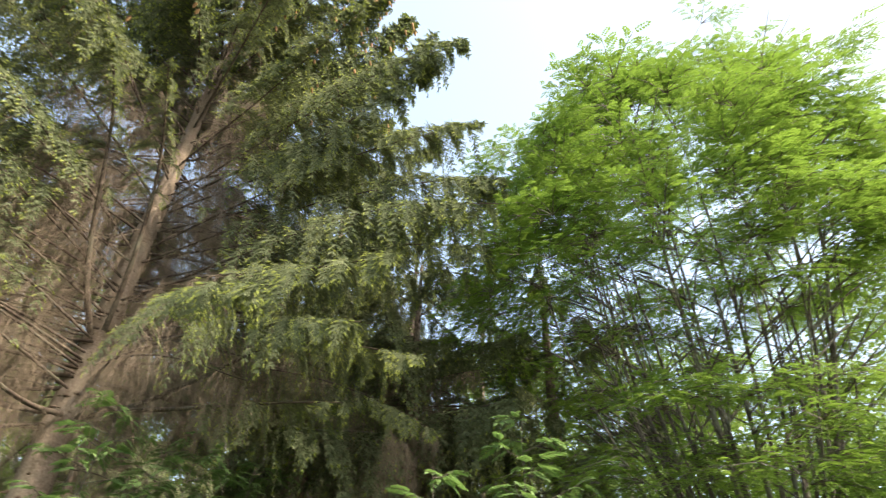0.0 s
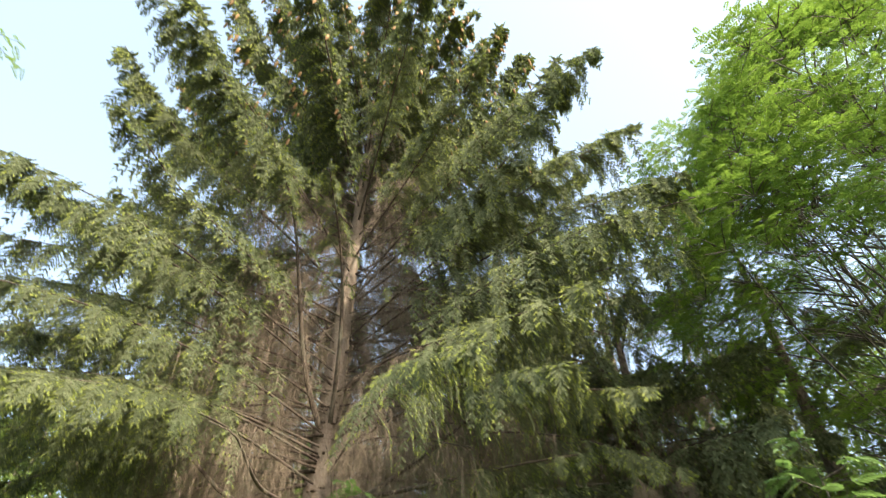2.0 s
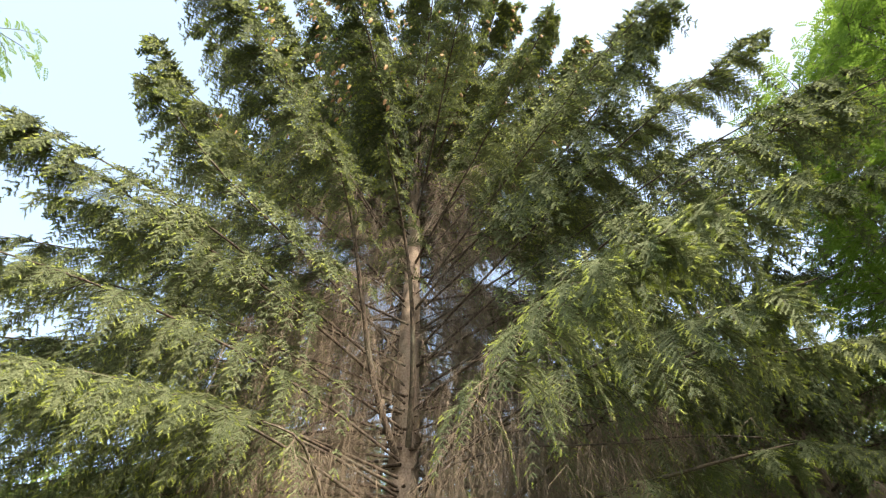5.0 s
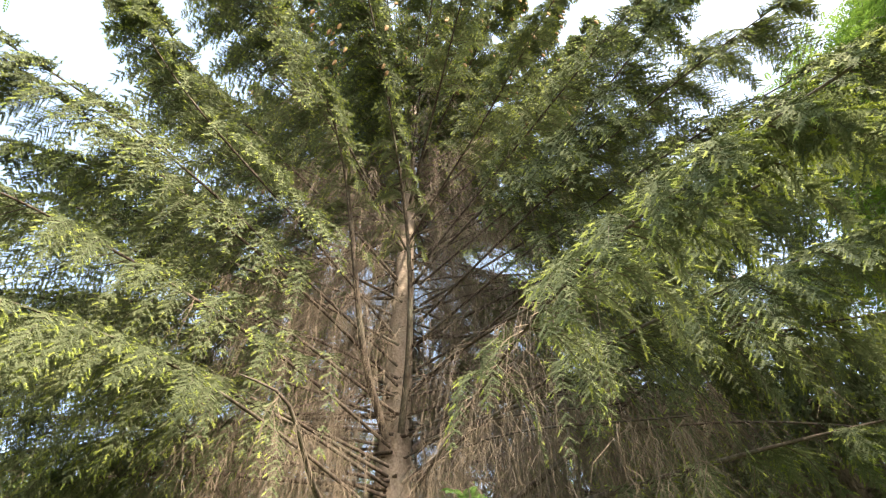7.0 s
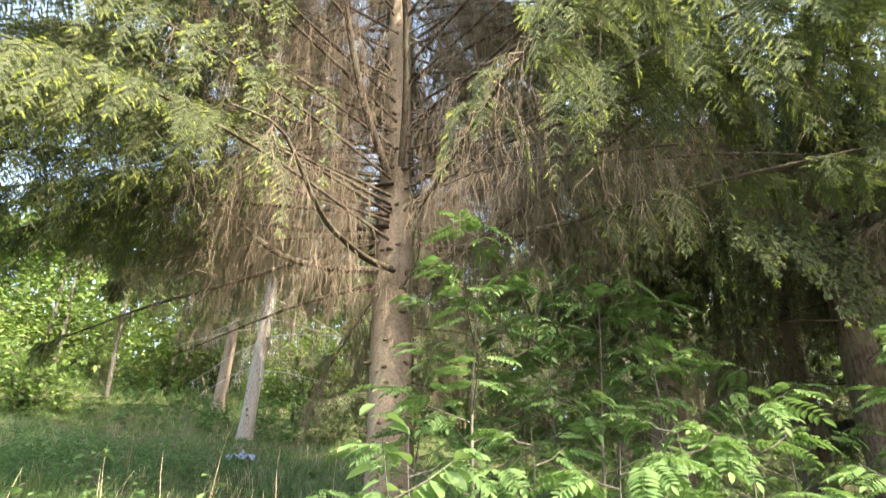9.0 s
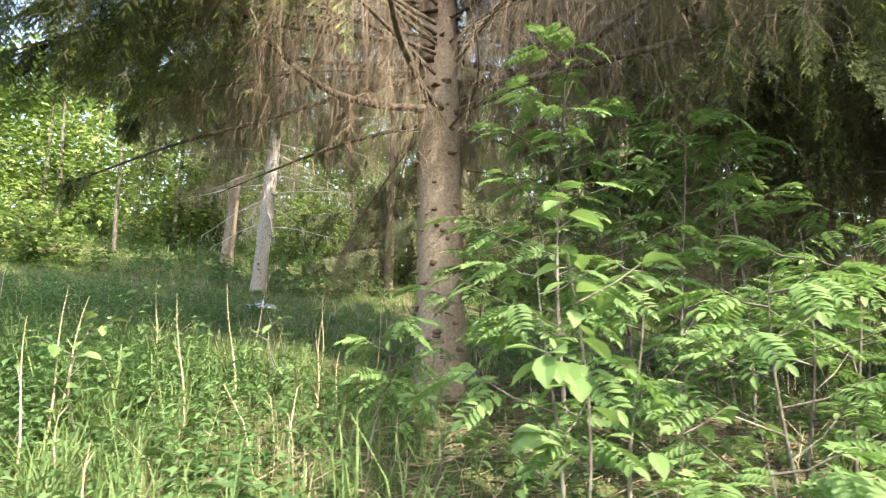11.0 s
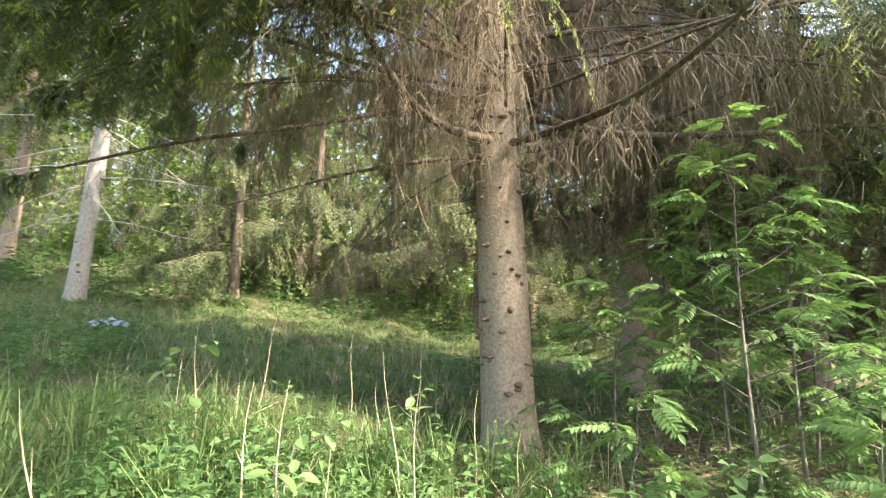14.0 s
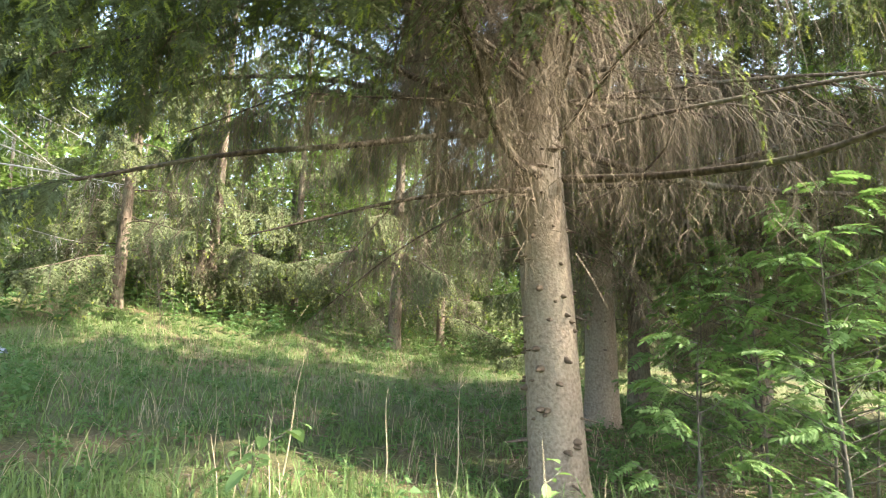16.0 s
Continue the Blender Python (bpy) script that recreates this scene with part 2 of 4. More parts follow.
def along(pts, n):
    """n points at even steps of a smooth line through the given points."""
    pts = np.asarray(pts, float)
    for _ in range(2):
        mid = np.empty((2 * len(pts), 3))
        mid[0], mid[-1] = pts[0], pts[-1]
        mid[1:-1:2] = pts[:-1] * 0.75 + pts[1:] * 0.25
        mid[2:-1:2] = pts[:-1] * 0.25 + pts[1:] * 0.75
        pts = mid
    d = np.concatenate([[0], np.cumsum(np.linalg.norm(np.diff(pts, axis=0), axis=1))])
    s = np.linspace(0, d[-1], n)
    return np.stack([np.interp(s, d, pts[:, i]) for i in range(3)], 1)


def height(x, y):
    """The lie of the land: a bank that climbs from the walked line to the trees."""
    a, b = 20 * np.tanh(x / 20), 30 * np.tanh(y / 30)
    step = np.tanh((b + 2.6 + 0.25 * a) / 1.3)
    z = -0.2794 - 0.0965 * a + 0.0276 * b - 0.0002 * a * b + 0.0043 * a * a + 0.0033 * b * b + 0.4272 * step + 0.0368 * step * a
    z = z + 2.2 * (1 - np.exp(-(np.maximum(y - 5.0, 0) / 11) ** 2)) / (1 + np.exp((a - 2.0) / 2.5))
    z = z - 0.16 * np.exp(-(x * x + (y + 0.5) ** 2) / 3.0)
    return z + 0.03 * np.sin(1.7 * x + 0.6 * y) * np.cos(1.3 * y - 0.5 * x)


def on_ground(x, y, turn=0.0, size=1.0, sink=0.02):
    return Matrix.Translation((x, y, float(height(x, y)) - sink)) @ Matrix.Rotation(turn, 4, "Z") @ Matrix.Scale(size, 4)


# ---- spruce limbs ----
def limb_meshes(name, rng, pts, radius, bare=0.5, dens=1.0, lod=1, reach=1.0, cones=0, droop=1.0, green=1.0, wood_mat=None, twig_mat=None):
    """The wood, the dead hanging twigs and the living sprays of one limb that follows pts."""
    line = along(pts, 28)
    total = np.linalg.norm(np.diff(line, axis=0), axis=1).sum()
    s = np.linspace(0, 1, 28)
    line = line + np.stack([np.zeros(28), np.sin(s * 9 + rng.uniform(0, 6)), np.sin(s * 7 + rng.uniform(0, 6))], 1) * 0.02 * s[:, None]
    wood = Soup()
    rr = radius * (1 - s) ** 0.8 + 0.004
    wood.add(*tubes(line[None], rr[None], 7))
    m = max(12, int(total / 0.05 * dens))
    sk = np.sort(rng.uniform(0.06, 0.99, m))
    base = np.stack([np.interp(sk, s, line[:, i]) for i in range(3)], 1)
    tan = unit(np.stack([np.interp(sk, s, np.gradient(line[:, i])) for i in range(3)], 1))
    flat = unit(np.cross(tan, UP))
    sign = np.where(rng.uniform(size=m) < 0.5, -1.0, 1.0)[:, None]
    ang = rng.uniform(0.75, 1.25, m)[:, None]
    d0 = unit(tan * np.cos(ang) + flat * sign * np.sin(ang) + UP * rng.uniform(-0.25, 0.25, (m, 1)))
    ell = (0.30 + 0.50 * np.sin(np.pi * np.clip(sk * 0.95, 0, 1)) ** 0.6) * rng.uniform(0.55, 1.2, m) * np.sqrt(1.08 - sk) * reach
    ell = np.maximum(ell, 0.12)
    k = 7
    t = np.linspace(0, 1, k)
    drop = (rng.uniform(0.55, 1.05, m) * droop)[:, None]
    br = base[:, None] + ell[:, None, None] * (d0[:, None] * (t - 0.42 * t * t)[None, :, None] - UP * ((t ** 1.7)[None] * drop)[..., None])
    br += rng.normal(size=(m, k, 3)) * 0.012 * t[None, :, None]
    live = (sk > bare + rng.normal(size=m) * 0.09) & (rng.uniform(size=m) < green)
    out = [("wood", wood.mesh(name + "_wood", [wood_mat or LIMB], True))]
    dead = Soup()
    db = br[~live] - UP * (0.45 * ell[~live, None] * t[None] ** 1.5)[..., None]
    db = db - (d0[~live] * ell[~live, None])[:, None] * (0.22 * t ** 1.3)[None, :, None]
    if len(db):
        tk = (0.0024 + 0.0016 * rng.uniform(size=len(db)))[:, None] * (1.05 - t)[None]
        dead.add(*tubes(db[:, ::2], tk[:, ::2], 3))
        q = 9 if lod else 3
        ti = rng.integers(1, k, (len(db), q))
        pb = db[np.arange(len(db))[:, None], ti].reshape(-1, 3)
        wd = rng.normal(size=(len(pb), 3)) * np.array([0.42, 0.42, 0.25]) - UP * 0.8
        lw = rng.uniform(0.07, 0.30, len(pb))
        if lod:
            wd = unit(wd)
            mid = pb + wd * (lw * 0.5)[:, None] + rng.normal(size=pb.shape) * 0.012
            end = mid + unit(wd * 0.6 - UP * 0.7 + rng.normal(size=pb.shape) * 0.25) * (lw * 0.55)[:, None]
            dead.add(*tubes(np.stack([pb, mid, end], 1), np.broadcast_to(np.array([[0.0019, 0.0014, 0.0004]]), (len(pb), 3)), 3))
        else:
            dead.add(*spikes(pb, wd, lw, np.full(len(pb), 0.004), -UP * (lw * 0.3)[:, None]))
        out.append(("dead_twig_curtain", dead.mesh(name + "_twigs", [twig_mat or TWIG])))
    lb = br[live]
    if len(lb):
        fol = Soup()
        nl = len(lb)
        fol.add(*tubes(lb[:, ::2], np.broadcast_to((0.004 * (1.1 - t))[None, ::2], (nl, 4)), 3), slot=2)
        g = {0: 6, 1: 12, 2: 16, 3: 9}[lod]
        tj = (np.arange(g) + 0.6) / g
        tj = np.clip(tj[None] + rng.uniform(-0.3, 0.3, (nl, g)) / g, 0.02, 0.999)
        x = tj * (k - 1)
        i0 = np.clip(x.astype(int), 0, k - 2)
        fr = (x - i0)[..., None]
        row = np.arange(nl)[:, None]
        sb = lb[row, i0] * (1 - fr) + lb[row, i0 + 1] * fr
        st = unit(lb[row, i0 + 1] - lb[row, i0])
        lat = unit(np.cross(d0[live], -UP))[:, None]
        el = ell[live][:, None]
        slen = (0.06 + 0.12 * (1 - tj) * np.clip(el / 0.5, 0.5, 1.2)) * rng.uniform(0.7, 1.2, (nl, g)) * (1.35 if lod == 0 else 1.0)
        cnt, size, width = {0: (6, 0.05, 0.05), 1: (11, 0.026, 0.019), 2: (20, 0.0185, 0.0075), 3: (8, 0.032, 0.028)}[lod]
        wtip, ctip = (0.0085, 9) if lod == 2 else (0.015, 6) if lod == 1 else (0.03, 4)
        core = {0: 0.012, 1: 0.007, 2: 0.0045, 3: 0.010}[lod]
        flat_lat = np.broadcast_to(lat, st.shape)
        for sg in (-1, 1):
            wd = unit(st * 0.72 + lat * sg * 0.66 - UP * 0.08 + rng.normal(size=st.shape) * 0.07)
            pl = (st * -0.66 + flat_lat * sg * 0.72).reshape(-1, 3)
            w2, l2 = wd.reshape(-1, 3), slen.ravel()
            fol.add(*needles(rng, sb.reshape(-1, 3), w2, l2, cnt, size, width, plane=pl))
            fol.add(*spikes(sb.reshape(-1, 3), w2, l2 * 1.05, np.full(len(l2), core)))
            # share of new tips, raised at lods 1 and 3 to colour the crown sunlit
            pick = rng.uniform(size=len(w2)) < {0: 0.06, 1: 0.34, 2: 0.36, 3: 0.42}[lod]
            ends = (sb.reshape(-1, 3) + w2 * l2[:, None])[pick]
            fol.add(*spikes(ends - w2[pick] * 0.006, w2[pick] - UP * 0.25, np.full(len(ends), 0.05), np.full(len(ends), core * 1.2)), slot=1)
            fol.add(*needles(rng, ends - w2[pick] * 0.012, w2[pick] - UP * 0.2, np.full(len(ends), 0.045), ctip, size * 0.85, wtip, 0.65, pl[pick], 0.9), slot=1)
        axis = lb[:, -1] - lb[:, -3]
        lat1 = lat[:, 0]
        fol.add(*needles(rng, lb[:, -3], axis, np.linalg.norm(axis, axis=1), cnt + 4, size, width, plane=lat1))
        fol.add(*needles(rng, lb[:, -1], axis - UP * 0.1, np.full(nl, 0.055), ctip + 1, size * 0.9, wtip, 0.65, lat1, 0.9), slot=1)
        out.append(("foliage", fol.mesh(name + "_foliage", [NEEDLE, NEEDLE_NEW_LIT, LIMB])))
    if cones:
        cs = Soup()
        ids = rng.integers(len(br) // 3, len(br), cones)
        for c in br[ids, -1]:
            kz = np.array([0, 0.02, 0.06, 0.10, 0.13])
            p = c[None] - UP * kz[:, None]
            cs.add(*tubes(p[None], np.array([[0.004, 0.018, 0.022, 0.016, 0.003]]), 6))
        out.append(("cone_growth", cs.mesh(name + "_cones", [CONE], True)))
    return out


def put_limb(tree, meshes, m):
    """A limb under its tree: the wood, with its twigs, sprays and cones below it."""
    wood = child("limb", meshes[0][1], tree, m)
    for nm, me in meshes[1:]:
        tagged(child(nm, me, wood), kind="stuff")
    return wood


def limb_line(length, rise, sag, lift):
    s = np.linspace(0, 1, 7)
    return np.stack([length * s, 0 * s, length * (rise * s - sag * s ** 2 + lift * s ** 4)], 1)


def trunk_mesh(name, rng, top, radii, lean, mats, sides=28, flare=0.28):
    """A straight tapering trunk with a flared foot and an uneven round."""
    zs = np.concatenate([np.linspace(-0.3, 1.2, 16), np.linspace(1.4, top, 40)])
    base = np.interp(zs, radii[0], radii[1]) * (1 + flare * np.exp(-np.maximum(zs + 0.05, 0) / 0.22))
    ang = np.arange(sides) * 2 * np.pi / sides
    ph = rng.uniform(0, 6, 4)
    lump = 1 + 0.02 * np.sin(3 * ang[None] + ph[0] + zs[:, None]) + 0.02 * np.sin(5 * ang[None] + ph[1] - 2 * zs[:, None])
    lump += 0.10 * np.exp(-np.maximum(zs, 0) / 0.16)[:, None] * np.sin(5 * ang[None] + ph[2])
    r = base[:, None] * lump
    cx, cy = lean[0] * np.maximum(zs, 0), lean[1] * np.maximum(zs, 0)
    v = np.stack([cx[:, None] + r * np.cos(ang), cy[:, None] + r * np.sin(ang), np.broadcast_to(zs[:, None], r.shape)], -1)
    i, j = np.meshgrid(np.arange(len(zs) - 1), np.arange(sides), indexing="ij")
    j2 = (j + 1) % sides
    q = lambda a, b: a * sides + b
    f = np.stack([np.stack([q(i, j), q(i, j2), q(i + 1, j2)], -1), np.stack([q(i, j), q(i + 1, j2), q(i + 1, j)], -1)], -2)
    so = Soup()
    so.add(v, f)
    return so.mesh(name, mats, True)


def stub_mesh(rng, length, radius):
    """A dead branch stub in a swollen dark collar."""
    so = Soup()
    x = np.array([-0.03, -0.002, 0.008, 0.014, 0.014 + length * 0.6, 0.014 + length, 0.015 + length])
    r = radius * np.array([2.3, 2.0, 1.5, 1.0, 0.8, 0.6, 0.02])
    p = np.stack([x, 0.1 * length * np.sin(x * 9), -0.25 * np.maximum(x, 0)], 1)
    so.add(*tubes(p[None], r[None], 8))
    return so.mesh("branch_stub", [KNOT], True)


rng = np.random.default_rng(7)
STUBS = [stub_mesh(rng, a, b) for a, b in ((0.012, 0.011), (0.03, 0.012), (0.006, 0.009), (0.09, 0.008))]


def put_stubs(tree, rng, count, lo, hi, radii, lean, stubs):
    for i in range(count):
        z = lo + (hi - lo) * (i + rng.uniform(0.2, 0.8)) / count
        if i % 3:
            z = round(z / 0.24) * 0.24 + rng.normal() * 0.022
        a = rng.uniform(0, 2 * np.pi)
        r = float(np.interp(z, radii[0], radii[1]))
        m = Matrix.Translation((lean[0] * z + r * math.cos(a) * 0.99, lean[1] * z + r * math.sin(a) * 0.99, z)) @ Matrix.Rotation(a, 4, "Z") @ Matrix.Diagonal((1.0, rng.uniform(0.7, 1.5), rng.uniform(0.5, 1.0), 1.0)) @ Matrix.Scale(rng.uniform(0.7, 1.75), 4)
        child("branch_stub", stubs[int(rng.integers(len(stubs)))], tree, m)


# limb kinds, shared by the trees
HI = [limb_meshes("low_limb", np.random.default_rng(20 + i), limb_line(4.3, 0.14, 0.42, 0.16), 0.014, 0.44 + 0.04 * i, 1.1, 2, 1.25, droop=1.15) for i in range(4)]
MID = [limb_meshes("mid_limb", np.random.default_rng(40 + i), limb_line(4.2, 0.24, 0.34, 0.30), 0.015, 0.36, 1.25, 1, 1.35, droop=1.3) for i in range(4)]
TOP = [limb_meshes("top_limb", np.random.default_rng(60 + i), limb_line(3.2, 0.62, 0.34, 0.34), 0.012, 0.18, 1.3, 3, 1.15, 36, 1.25) for i in range(3)]
FAR = [limb_meshes("far_limb", np.random.default_rng(80 + i), limb_line(3.4, 0.16, 0.46, 0.18), 0.018, 0.22, 1.1, 0, 1.7, droop=1.35) for i in range(3)]
DEAD = [limb_meshes("dead_limb", np.random.default_rng(90 + i), limb_line(2.8, 0.10, 0.42, 0.10), 0.009, 1.5, 1.6, 1, 1.3, droop=1.15) for i in range(3)]
# dead limbs of the meadow spruce, coloured light as if in full sun
DEAD_PALE = [limb_meshes("pale_dead_limb", np.random.default_rng(95 + i), limb_line(3.0, -0.05, 0.3, 0.12), 0.016, 1.5, 0.45, 0, 0.9, wood_mat=TWIG_SUNLIT, twig_mat=TWIG_SUNLIT) for i in range(3)]


def limb_pose(lean, z, r, turn, size=1.0, tip=0.0, roll=0.0):
    return (Matrix.Translation((lean[0] * z, lean[1] * z, z)) @ Matrix.Rotation(turn, 4, "Z") @ Matrix.Translation((r, 0, 0))
            @ Matrix.Rotation(-tip, 4, "Y") @ Matrix.Rotation(roll, 4, "X") @ Matrix.Scale(size, 4))


# ---- the large spruce ----
OPEN = radians(-78)  # the side on which its stem stands free of limbs


def main_spruce():
    rng = np.random.default_rng(3)
    tree = tagged(new("spruce_tree"), "tall old spruce with bare lower trunk and drooping green limbs", "tree")
    tree.location = (0.07, 0.0, 0.0)
    lean = (-0.033, 0.06)
    radii = ([0, 1.0, 2.0, 3.3, 4.5, 5.5, 7.2, 12, 17], [0.224, 0.214, 0.205, 0.188, 0.176, 0.157, 0.13, 0.075, 0.015])
    child("trunk", trunk_mesh("spruce_trunk", rng, 17.0, radii, lean, [BARK], 28, 0.18), tree)
    put_stubs(tree, rng, 170, 0.3, 4.5, radii, lean, STUBS)
